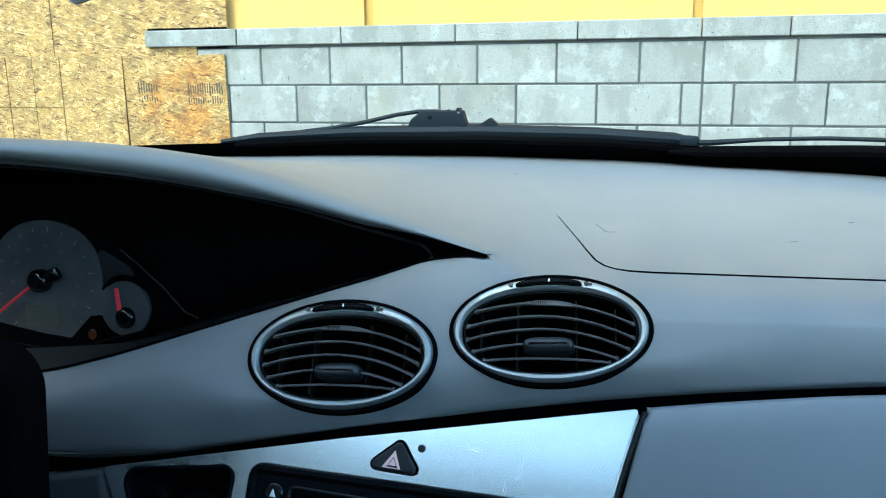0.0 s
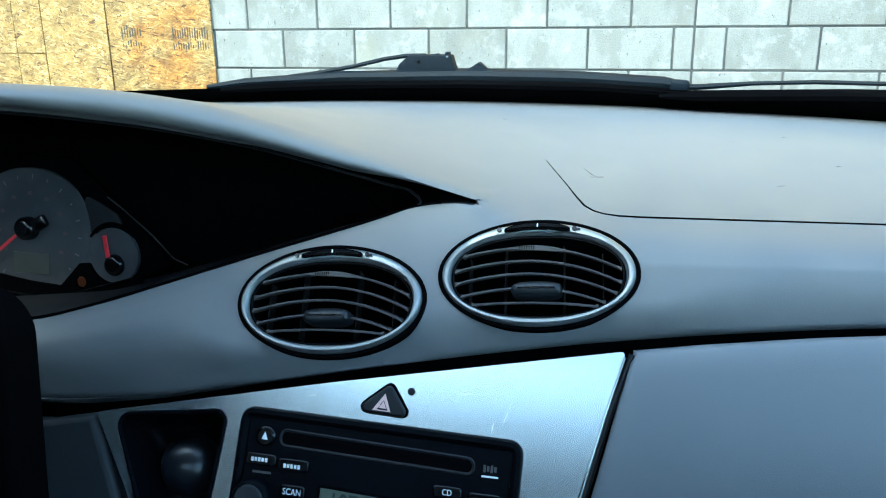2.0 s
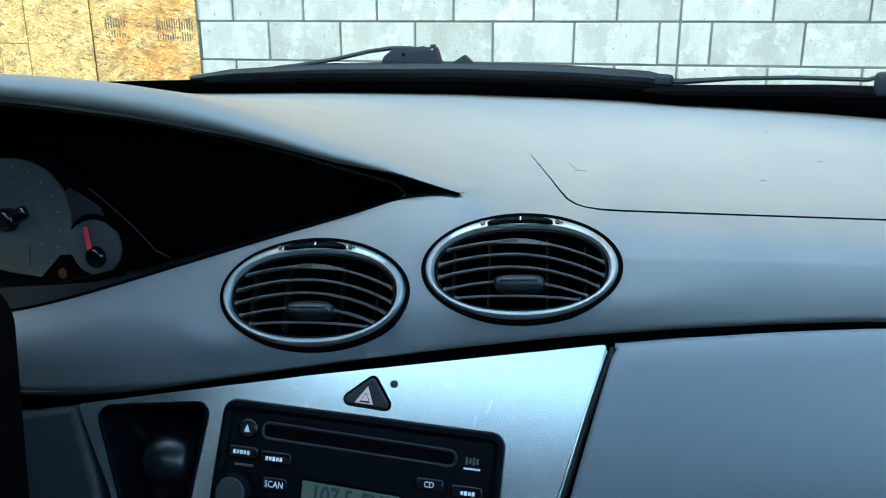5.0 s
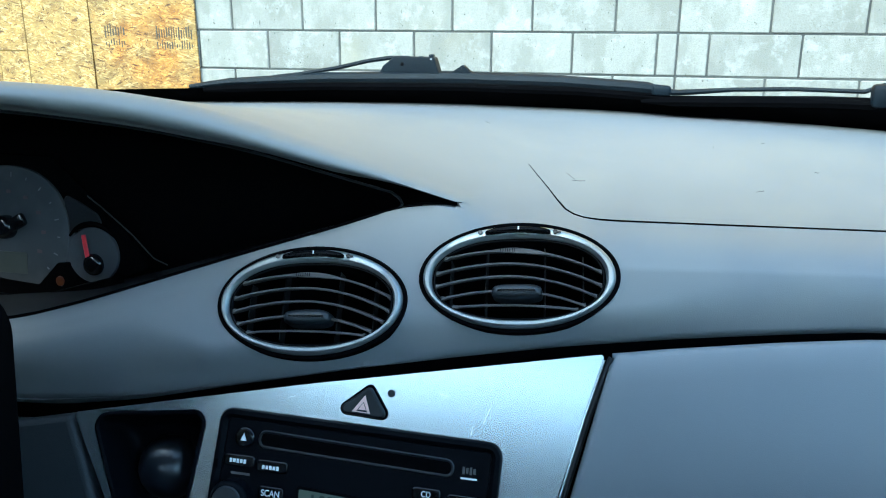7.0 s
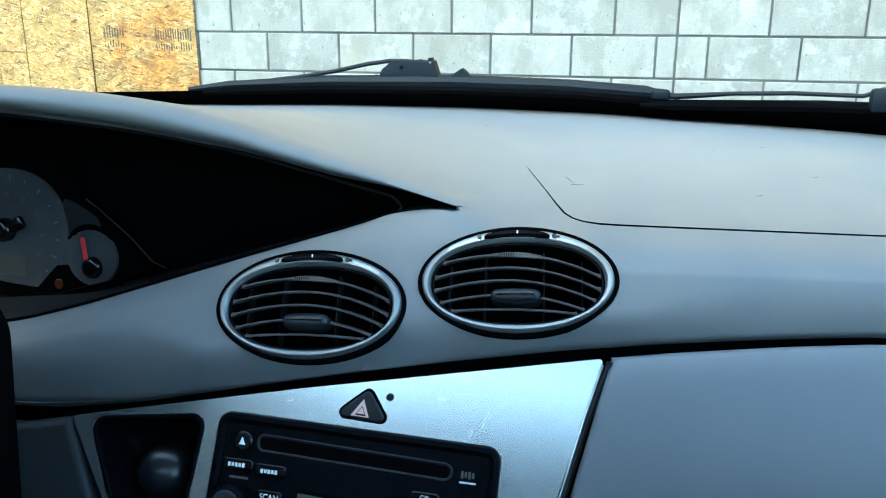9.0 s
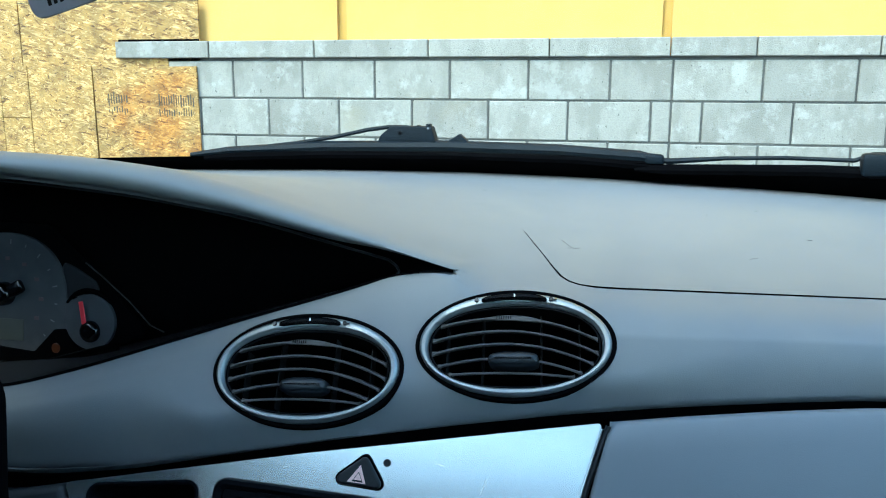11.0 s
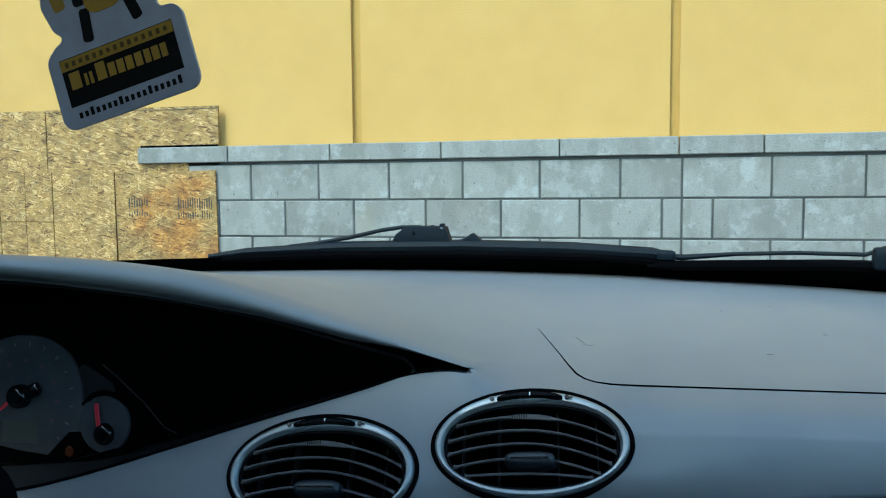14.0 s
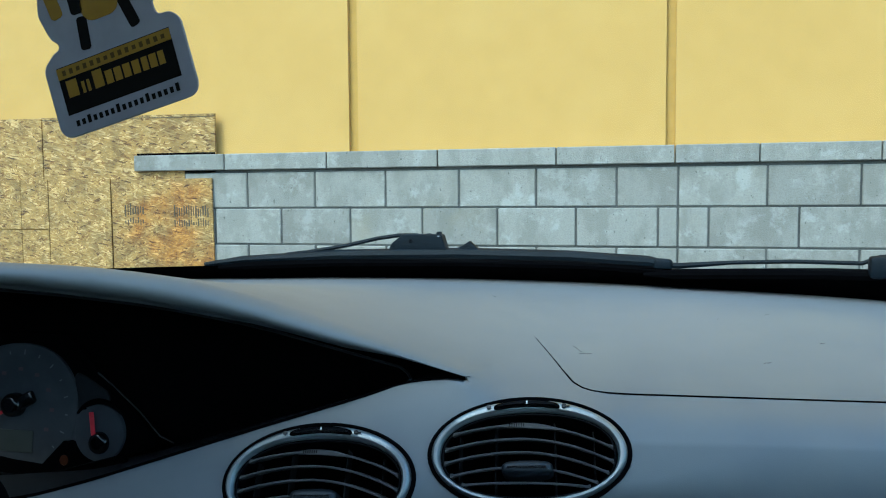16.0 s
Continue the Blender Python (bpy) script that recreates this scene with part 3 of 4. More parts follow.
def dash_column(x):
    """The section of the dashboard at x, from the windscreen to the gap under the vents; the rows from CAVE to LIP line the binnacle."""
    fy, fz = far_edge(x)
    cy, cz = crest(x)
    by, bz = brow(x)
    lip = FACE @ Vector((x, lower_lip(x)[0], 0))
    nose = min(1.0, max(0.0, (0.05 - x) / 0.06))
    gap = gap_line(x)[0] + 0.0055
    rows = [(x, fy + 0.012, fz - 0.012)]
    for k in range(17):
        t = 1 - (1 - k / 16) ** 1.4
        rise = max(0.0, cz - 1.0035)
        base_z = fz + (1.0035 - fz) * t + 0.004 * math.sin(math.pi * t)
        rows.append((x, fy + (cy - fy) * t, base_z + rise * t ** 1.5))
    bz -= 0.0065 * nose * min(1.0, max(0.0, (0.038 - x) / 0.09)) + 0.0026 * min(1.0, max(0.0, (-0.04 - x) / 0.1))
    fall, front = cz - bz, 1.0 - 0.55 * nose
    for k in range(1, 5):
        a = math.pi / 2 * k / 4
        rows.append((x, cy - (cy - by) * math.sin(a), cz - front * fall * (1 - math.cos(a))))
    for k in range(1, 5):
        a = math.pi / 2 * k / 4
        rows.append((x, by + 0.018 * nose * (1 - math.cos(a)), cz - front * fall - (1 - front) * fall * math.sin(a) - 0.00002 * k))
    n_brow = len(rows)
    by = rows[-1][1]
    h = max(0.0, bz - lip.z)
    d = min(0.655 - by, 1.3 * h) * min(1.0, (TIP - x) / 0.045) ** 0.5 if x < TIP else 0.0
    if d > 0.0:
        f = min(1.0, d / 0.05)

        def roof(y):
            t = min(1.0, (fy - y) / (fy - cy))
            return min(bz - 0.004 * f, fz + (1.0035 - fz) * t + max(0.0, cz - 1.0035) * t ** 1.5 - 0.006 * f)

        rows += [(x, by + 0.004 * f, bz - 0.004 * f), (x, by + 0.02 * f, roof(by + 0.02 * f)), (x, by + d, roof(by + d)), (x, by + d, lip.z - 0.008 * f),
                 (x, lip.y + 0.012 * f, lip.z - 0.003 * f), (x, lip.y + 0.004 * f, lip.z)]
    else:
        p = Vector((x, by, bz))
        rows += [tuple(p.lerp(lip, k / 7)) for k in range(1, 7)]
    n_lip = len(rows)
    v0 = lower_lip(x)[0]
    bend = float(np.interp(x, [-0.19, -0.13, 0.17, 0.26], [0.30, 0.70, 0.70, 0.30]))
    curl = float(np.interp(x, [-0.25, -0.12, 0.02, 0.2], [0.045, 0.028, 0.018, 0.013]))
    for k in range(31):
        t = k / 30
        v = v0 + (gap - v0) * t
        sink = 0.0016 * max(0, 1 - t * 6) * min(1.0, max(0.0, (0.03 - x) / 0.03)) + curl * max(0, (t - bend) / (1 - bend)) ** 2
        for cx, cv, a, b, turn in VENTS:
            q = Matrix.Rotation(radians(-turn), 2) @ Vector((x - cx, v - cv))
            if (q.x / a) ** 2 + (q.y / b) ** 2 < 0.86:
                sink = 0.06
        rows.append(tuple(FACE @ Vector((x, v, -sink))))
    rows.append(tuple(FACE @ Vector((x, gap - 0.001, -0.020))))
    rows.append(tuple(FACE @ Vector((x, gap + 0.002, -0.035))))
    return rows, n_brow, n_lip


xs = [-0.72 + 0.012 * k for k in range(47)] + [-0.156 + 0.0035 * k for k in range(96)] + [0.18 + 0.012 * k for k in range(46)]
VENTS = ((-0.0578, -0.0362, 0.0672, 0.0385, 4.7), (0.0866, -0.0067, 0.0655, 0.0365, 4.7))
columns = [dash_column(x) for x in xs]
n_brow, n_lip = columns[0][1], columns[0][2]
for x, col in zip(xs, [c[0] for c in columns]):
    blend = min(1.0, max(0.0, (x - 0.037) / 0.016))
    if blend:
        free = 0
        while free < 9 and (FACE.inverted() @ Vector(col[n_lip + free + 1])).z > -0.04:
            free += 1
        soft = [Vector(p) for p in col]
        for _ in range(110):
            for k in range(n_brow - 12, n_lip + free):
                after = soft[k + 1] if k + 1 < n_lip + free or free else FACE @ Vector((x, lower_lip(x)[0] - 0.002, 0))
                soft[k] = 0.5 * soft[k] + 0.25 * (soft[k - 1] + after)
        for k in range(n_brow - 12, n_lip + free):
            col[k] = tuple(Vector(col[k]).lerp(soft[k], blend))
dashboard = thing("dashboard", "blue-grey moulded plastic car dashboard with a rising front line", "dashboard", (0, 0.75, 0.9))
UNSHIFT = Matrix.Translation((0, -0.75, -0.9))
moulding, cave, shelf = bmesh.new(), bmesh.new(), bmesh.new()
for bm, inside in ((moulding, 0), (cave, 1), (shelf, 2)):
    vs = {}
    for i in range(len(xs) - 1):
        for j in range(len(columns[0][0]) - 1):
            # Near the tip, black stands in for shade on the dash-coloured crease.
            hollow = 0 if j < n_brow or j >= n_lip - 1 or xs[i] >= 0.036 else 2 if j == n_lip - 3 else 1
            if hollow != inside:
                continue
            quad = []
            for a, b in ((i, j), (i + 1, j), (i + 1, j + 1), (i, j + 1)):
                if (a, b) not in vs:
                    vs[a, b] = bm.verts.new(UNSHIFT @ Vector(columns[a][0][b]))
                quad.append(vs[a, b])
            bm.faces.new(quad)
ob = part("moulding", moulding, DASH, dashboard)
ob.data.set_sharp_from_angle(angle=radians(80))
part("binnacle", cave, BLACK, dashboard, "black hollow round the instruments, blackened for shade at its tip")
part("shelf", shelf, SHELF, dashboard, "dark shelf under the instruments")
rim = [Vector((x, brow(x)[0] + 0.028, brow(x)[1] - 0.0155)) for x in [-0.31 + 0.021 * k for k in range(15)]]
low = [FACE @ Vector((x, lower_lip(x)[0] + 0.004, -0.012)) for x in [-0.016 - 0.021 * k for k in range(15)]]
bend = [rim[-1].lerp(low[0], t) + Vector((0.010 * math.sin(math.pi * t), 0, 0)) for t in (0.25, 0.5, 0.75)]
part("lip_gap", tube([UNSHIFT @ (FACE @ Vector((x, lower_lip(x)[0] + 0.0018, -0.0038))) for x in [0.012 - 0.018 * k for k in range(20)]], [0.0010] + [0.0021] * 19, 8), BLACK, dashboard, "black gap along the shelf")
part("inner_rim", tube([UNSHIFT @ p for p in rim + bend + low], 0.0011, 6), TRIM, dashboard, "dark inner rim of the binnacle")


def top_line(x):
    return float(np.interp(x, [-0.72, -0.2783, -0.2307, -0.05, 0.1485, 0.1937, 0.2604, 0.3113, 0.72], [-0.085, -0.0637, -0.0536, -0.0150, 0.0237, 0.0315, 0.0414, 0.0476, 0.075]))


part("carcass", grid([[UNSHIFT @ (LOW @ Vector((x, top_line(x) * f + 0.03 * f - (1 - f) * 0.4, -0.030 - 0.06 * (1 - f)))) for x in xs[::3]] for f in (1, 0)]), BLACK, dashboard)


left = [(-0.70, -0.10), (-0.70, -0.30), (-0.17, -0.30), (-0.2056, -0.1123), (-0.233, -0.0545), (-0.2783, -0.0642)]
# Shade at the lower left is put into the panel's colour.
part("knee_panel", pillow(rounded([Vector(p) for p in left], 0.006), UNSHIFT @ LOW, 0.0, 0.006, base=-0.02), KNEE, dashboard, "knee panel in grey darkened for shade")
glove = thing("glovebox_lid", "blue-grey plastic panel on the passenger side", "glovebox", LOW @ Vector((0.4, -0.08, 0)))
GL = Matrix.Translation(-glove.location) @ LOW
rows = []
for k in range(17):
    drop = 0.23 * max(0.0, (k - 3) / 13) ** 1.3
    row = []
    for q in range(41):
        xl = 0.1535 - 0.218 * drop
        u = max(0.0, (q - 3) / 37)
        x = xl + (0.70 - xl) * u ** 1.2
        edge_x, edge_v = max(0, 3 - q) / 3, max(0, 3 - k) / 3
        z = 0.003 + 0.27 * drop - 2.1 * drop * drop - 0.006 * (1 - math.cos(edge_x * math.pi / 2)) - 0.012 * (edge_x == 1) - 0.006 * (1 - math.cos(edge_v * math.pi / 2)) - 0.012 * (edge_v == 1)
        x += -0.0005 + 0.0045 * (1 - math.sin(edge_x * math.pi / 2)) * (q <= 3)
        row.append(GL @ Vector((x, top_line(max(x, 0.1545)) - drop - 0.0045 * (1 - math.sin(edge_v * math.pi / 2)) * (k <= 3), z)))
    rows.append(row)
part("lid", grid(rows), DASH, glove)
part("dent", pillow(oval(0.0027, 0.0027, 20, 0.2565, -0.0536), GL @ Matrix.Translation((0, 0, -0.0095)), 0.0015, 0.0006, 2, base=-0.004), KNEE, glove, "small dark mark")

# ---- silver centre panel ----
centre = thing("centre_panel", "brushed silver plastic panel of the centre console", "console panel", LOW @ Vector((0, -0.05, 0)))
CL = Matrix.Translation(-centre.location) @ LOW
outer = rounded([Vector(p) for p in [(-0.2307, -0.0536), (-0.1965, -0.1111), (-0.155, -0.215), (0.090, -0.215), (0.1245, -0.0692), (0.1485, 0.0237), (-0.05, -0.0150)]],
                [0.003, 0.001, 0.004, 0.004, 0.001, 0.002, 0.001])
tray_loop = rounded([Vector(p) for p in [(-0.2140, -0.0535), (-0.1650, -0.1650), (-0.1400, -0.1650), (-0.1245, -0.0415)]], [0.009, 0.010, 0.010, 0.008], 8)
radio_loop = rounded([Vector(p) for p in [(-0.1125, -0.0365), (-0.1185, -0.140), (0.0845, -0.140), (0.0880, -0.0400)]], 0.010)
part("plate", holed(outer, [tray_loop, inward(radio_loop if sum(radio_loop[i - 1].cross(radio_loop[i]) for i in range(len(radio_loop))) > 0 else radio_loop[::-1], 0.003)], CL, 0.006), SILVER, centre, smooth=False)
part("edge_strip", tube([CL @ Vector(p) for p in [(0.1525, 0.0220, 0.0), (0.1405, -0.0185, 0.0005), (0.1285, -0.0692, 0.0005), (0.092, -0.213, 0.0)]], 0.0020, 8), TRIM, centre, "dark edge strip")
part("edge_bead", tube([CL @ Vector(p) for p in [(0.1482, 0.0200, 0.0016), (0.1380, -0.0185, 0.0018), (0.1260, -0.0692, 0.0018), (0.0895, -0.213, 0.0016)]], 0.0009, 8), SILVER, centre, "bright silver bead")
for x, v, ln, deg in ((0.075, -0.024, 0.010, 70), (0.066, -0.034, 0.006, 82), (0.082, -0.046, 0.012, 20), (0.045, -0.013, 0.005, -10), (-0.062, -0.025, 0.005, 15)):
    c, d = math.cos(radians(deg)) * ln / 2, math.sin(radians(deg)) * ln / 2
    part("scratch", tube([CL @ Vector((x + c * k, v + d * k, 0.0001)) for k in (-1, 0, 1)], 0.00018, 5), RING, centre)
# tray
rows = []
tl = tray_loop if sum(tray_loop[i - 1].cross(tray_loop[i]) for i in range(len(tray_loop))) > 0 else tray_loop[::-1]
mid = sum(tl, Vector((0, 0))) / len(tl)
for ins, dz in [(-0.0015, 0.0008), (0.0, 0.0012), (0.0018, 0.0004)]:
    rows.append([CL @ Vector((p.x, p.y, dz)) for p in inward(tl, ins)])
for f, dz in [(0.94, -0.006), (0.91, -0.016), (0.87, -0.025), (0.80, -0.031), (0.68, -0.035), (0.45, -0.037), (0.2, -0.038)]:
    rows.append([CL @ Vector((*(mid + (p - mid) * f), dz)) for p in tl])
bm = grid(rows, True)
bm.faces.new([bm.verts.new(p) for p in rows[-1]])
part("tray", bm, RADIO, centre, "glossy black storage tray")
ball = bmesh.new()
bmesh.ops.create_uvsphere(ball, u_segments=28, v_segments=16, radius=0.024, matrix=CL @ Matrix.Translation((-0.166, -0.090, -0.033)) @ Matrix.Diagonal((1, 1.0, 0.9, 1)))
part("socket_cap", ball, CAPBLACK, centre, "glossy black rounded cap")
part("lamp_dot", pillow(oval(0.0027, 0.0027, 20, 0.009, -0.0155), CL, 0.0012, 0.0008, 3, base=-0.002), TRIM, centre)

# ---- hazard switch ----
hazard = thing("hazard_switch", "black triangular hazard light switch with a pale red triangle", "switch", LOW @ Vector((-0.005, -0.025, 0)))
HZ = Matrix.Translation(-hazard.location) @ LOW
hp = [Vector(p) for p in [(-0.0335, -0.0325), (0.0125, -0.0345), (-0.0050, -0.0090)]]
part("frame", pillow(rounded(hp, 0.0045), HZ, 0.0012, 0.0010, base=-0.003), BLACK, hazard)
part("button", pillow(rounded([Vector((p.x * 0.88 - 0.001, (p.y + 0.0253) * 0.86 - 0.0255)) for p in hp], 0.0035), HZ, 0.0032, 0.0018, base=0.0), TRIM, hazard)
mid = Vector((-0.0094, -0.0262))
tri = [mid + Vector(p) * 0.86 for p in [(-0.0086, -0.0044), (0.0066, -0.0048), (0.0014, 0.0092)]]
bm = holed(tri, [[mid + Vector(p) * 0.55 + Vector((0, -0.0006)) for p in [(-0.0076, -0.0046), (0.0066, -0.0052), (0.0008, 0.0076)]]], HZ @ Matrix.Translation((0, 0, 0.0035)), 0.0002)
part("symbol", bm, PINK, hazard, "pale red warning triangle", smooth=False)
part("symbol_inner", pillow([mid + Vector(p) * 0.38 for p in [(-0.0076, -0.0052), (0.0066, -0.0058), (0.0008, 0.007)]], HZ, 0.0035, 0.0001, 1, base=0.003), PINK, hazard, smooth=False)


# ---- radio ----
radio = thing("car_radio", "black car radio with a disc slot and green display", "radio", LOW @ Vector((-0.015, -0.09, 0)))
RD = Matrix.Translation(-radio.location) @ LOW
rl = radio_loop if sum(radio_loop[i - 1].cross(radio_loop[i]) for i in range(len(radio_loop))) > 0 else radio_loop[::-1]
rows = [[RD @ Vector((p.x, p.y, dz)) for p in inward(rl, ins)] for ins, dz in [(0, -0.004), (0, 0.002), (0.0012, 0.0038), (0.004, 0.004), (0.0068, 0.0020), (0.0072, 0.0)]]
part("bezel", grid(rows, True), RADIO, radio)
part("faceplate", pillow(inward(rl, 0.0068), RD, 0.0015, 0.001, base=-0.01), RADIO, radio)


def button(x, v, w, h, text="", size=0.005, label="", r=0.0025, lift=0.0036):
    b = part("button", pillow(rounded([Vector(p) for p in [(x - w / 2, v - h / 2), (x + w / 2, v - h / 2), (x + w / 2, v + h / 2), (x - w / 2, v + h / 2)]], r), RD, lift, 0.0012, 3, base=0.0), GLOSSBLACK, radio, label)
    if text:
        words(text, size, RD @ Matrix.Translation((x, v, lift + 0.0002)), MARK, b, squeeze=0.85)
    return b


eject = part("eject_button", pillow(oval(0.0075, 0.0075, 28, -0.0925, -0.0560), RD, 0.004, 0.002, 4, base=0.0), GLOSSBLACK, radio)
part("eject_mark", pillow([Vector((-0.0925, -0.0560)) + Vector(p) for p in [(-0.0025, -0.0022), (0.0022, -0.0022), (-0.0002, 0.0032)]], RD, 0.0042, 0.0001, 1, base=0.0035), MARK, eject, smooth=False)
slot = rounded([Vector(p) for p in [(-0.0820, -0.0500), (-0.0820, -0.0615), (0.0560, -0.0655), (0.0560, -0.0545)]], 0.005)
sl = slot if sum(slot[i - 1].cross(slot[i]) for i in range(len(slot))) > 0 else slot[::-1]
rows = [[RD @ Vector((p.x, p.y, dz)) for p in inward(sl, ins)] for ins, dz in [(-0.0008, 0.0014), (0.0, 0.0022), (0.0008, 0.0022), (0.0016, 0.0017)]]
part("slot_rim", grid(rows, True), TRIM, radio)
part("disc_slot", pillow(inward(sl, 0.0014), RD, 0.00185, 0.0001, 1, base=0.001), BLACK, radio)
for bx in (-0.0945, -0.0700):
    b = button(bx, -0.0735 if bx > -0.08 else -0.0722, 0.023, 0.0085)
    for k in range(5):
        part("label_bar", box((0.0019, 0.0024 if k % 2 else 0.0028, 0.0002), RD @ Matrix.Translation((bx - 0.0060 + 0.0026 * k, -0.0722 if bx < -0.08 else -0.0742, 0.0038))), MARK, b, smooth=False)
part("label_bar", box((0.014, 0.0016, 0.0002), RD @ Matrix.Translation((-0.0935, -0.0810, 0.0017))), SLAT, radio, smooth=False)
knob = part("volume_knob", pillow(oval(0.0142, 0.0142, 48, -0.0960, -0.0985), RD, 0.014, 0.005, 5, base=0.0), RADIO, radio)
part("knob_cap", pillow(oval(0.0108, 0.0108, 40, -0.0960, -0.0985), RD, 0.0148, 0.0012, 3, base=0.012), KNEE, knob)
button(-0.0690, -0.0915, 0.0185, 0.0095, "SCAN", 0.0062)
button(-0.0690, -0.1070, 0.0185, 0.0095)
button(0.0395, -0.0782, 0.020, 0.0085, "CD", 0.0055)
bb = button(0.0645, -0.0800, 0.022, 0.0085)
for k in range(4):
    part("label_bar", box((0.0019, 0.0028 if k % 2 else 0.0024, 0.0002), RD @ Matrix.Translation((0.0618 + 0.0025 * k, -0.0805, 0.0038))), MARK, bb, smooth=False)
button(0.0510, -0.0925, 0.045, 0.0095, "MENU", 0.0058)
for k in range(3):
    button(0.038 + 0.014 * k, -0.108, 0.012, 0.009)
dp = [(-0.0510, -0.0840), (-0.0510, -0.1200), (0.0225, -0.1215), (0.0225, -0.0870)]
part("display_frame", pillow(rounded([Vector(p) for p in dp], 0.002), RD, 0.0024, 0.0006, 2, base=0.0), BLACK, radio)
display = part("display", pillow(rounded([Vector((p[0] * 0.95 - 0.0005, (p[1] + 0.103) * 0.9 - 0.1032)) for p in dp], 0.001), RD, 0.0028, 0.0002, 1, base=0.001), LCD, radio, "green liquid crystal display")
words("107.5", 0.0180, RD @ Matrix.Translation((-0.0270, -0.0955, 0.0030)) @ pose(0, 0, 0, 0, 0, -1), LCDINK, display, "digits", squeeze=0.76, bold=0.0003)
words("FM 1", 0.0170, RD @ Matrix.Translation((0.0065, -0.0962, 0.0030)) @ pose(0, 0, 0, 0, 0, -1), LCDINK, display, "digits", squeeze=0.74, bold=0.0003)
for k in range(4):
    part("disc_mark", box((0.0016, 0.0048 - 0.0012 * (k % 2), 0.0002), RD @ Matrix.Translation((0.0630 + 0.0024 * k, -0.0600, 0.0017))), SLAT, radio, smooth=False)
part("disc_mark_line", box((0.011, 0.0012, 0.0002), RD @ Matrix.Translation((0.0668, -0.0650, 0.0017))), MARK, radio, smooth=False)
part("release_slot", box((0.003, 0.013, 0.0006), RD @ Matrix.Translation((0.0815, -0.0765, 0.0042))), BLACK, radio, smooth=False)
part("release_slot", box((0.003, 0.006, 0.0006), RD @ Matrix.Translation((-0.1115, -0.0755, 0.0042))), BLACK, radio, smooth=False)


# ---- air vents ----
def air_vent(cx, cv, a, b, turn):
    vent = thing("air_vent", "oval dashboard air vent with a satin silver ring and dark slats", "air vent", FACE @ Vector((cx, cv, 0)), "pair of dashboard vents")
    m = Matrix.Translation(-vent.location) @ spin(FACE, cx, cv, 0, turn)
    ia, ib, ic = a * 0.905, b * 0.80, -b * 0.045
    n = 72

    def blend(t, z):
        o, i = oval(a, b, n), oval(ia, ib, n, 0, ic, 2.25)
        return [m @ Vector((*(o[k].lerp(i[k], t)), z)) for k in range(n)]

    oo = [m @ Vector((*p, -0.006)) for p in oval(a * 1.055, b * 1.085, n)]
    o1 = [m @ Vector((*p, 0.0008)) for p in oval(a * 1.05, b * 1.075, n)]
    o2 = [m @ Vector((*p, 0.0008)) for p in oval(a * 1.005, b * 1.01, n)]
    o3 = [m @ Vector((*p, -0.003)) for p in oval(a * 1.0, b * 1.0, n)]
    part("seat_ring", grid([oo, o1, o2, o3], True), BLACK, vent, "black seating ring")
    part("ring", grid([blend(0.0, -0.003), blend(0.0, 0.0018), blend(0.14, 0.0040), blend(0.35, 0.0049), blend(0.7, 0.0047), blend(0.92, 0.0030), blend(1.0, 0.0008), blend(1.0, -0.004)], True), RING, vent, "satin silver ring")
    lip = [[m @ Vector((*p, dz)) for p in oval(ia * fa, ib * fb, n, 0, ic, 2.27)] for fa, fb, dz in
           ((0.998, 0.998, 0.0), (0.992, 0.990, 0.0012), (0.984, 0.976, 0.0), (0.93, 0.90, -0.030), (0.5, 0.5, -0.045))]
    bm = grid(lip, True)
    bm.faces.new([bm.verts.new(p) for p in lip[-1]])
    part("housing", bm, BLACK, vent)
    # the rim that the slats spring from
    part("slat_rim", grid([[m @ Vector((*p, dz)) for p in oval(ia * fa, ib * fb, n, 0, ic, 2.3)] for fa, fb, dz in
                           ((0.985, 0.980, -0.006), (0.983, 0.976, 0.0008), (0.968, 0.954, 0.0008), (0.964, 0.948, -0.0012))], True), RADIO, vent)
    # arched slats, steeper towards the passenger
    for k, (level, bow) in enumerate(((0.70, 0.96), (0.375, 0.96), (0.06, 0.96), (-0.29, 0.92), (-0.64, 0.3))):
        def arch(u):
            return level - bow * (0.36 if u < -0.12 else 0.50) * (u + 0.12) ** 2

        ends = []
        for way in (-1, 1):
            u = 0.0
            while u < 0.95 and (u / 0.968) ** 2.3 + abs(arch(way * u) / 0.955) ** 2.3 < 1:
                u += 0.004
            ends.append(u)
        rows = []
        for q in range(41):
            t = -1 + q / 20
            u = t * ends[0 if t < 0 else 1]
            bulge = 0.0011 * math.exp(-(t / 0.28) ** 4) if k == 0 else 0.0
            x, y, z = u * ia, ic + ib * arch(u), 0.0016 - 0.0008 * t * t
            th = 0.00095 + 0.0011 * max(0.0, (abs(t) - 0.93) / 0.07) ** 2
            rows.append([m @ Vector(c) for c in ((x, y + th + bulge, z - 0.0007), (x, y + th * 0.3 + bulge * 0.3, z + 0.0004), (x, y - th * 0.6 - bulge, z + 0.0002), (x, y - th - bulge, z - 0.0006),
                                                 (x, y - 0.0006 + 0.0030, z - 0.013), (x, y + 0.0006 + 0.0030, z - 0.013))])
        bm = grid(rows, True)
        for r in (rows[0], rows[-1]):
            bm.faces.new([bm.verts.new(p) for p in r])
        slat = part("slat", bm, SLAT, vent)
        if k == 0:
            for q in range(7):
                part("rib", box((0.0005, 0.0022, 0.0005), m @ Matrix.Translation((-0.12 * ia + (q - 3) * 0.0016, ic + ib * level, 0.0021))), BLACK, slat, smooth=False)
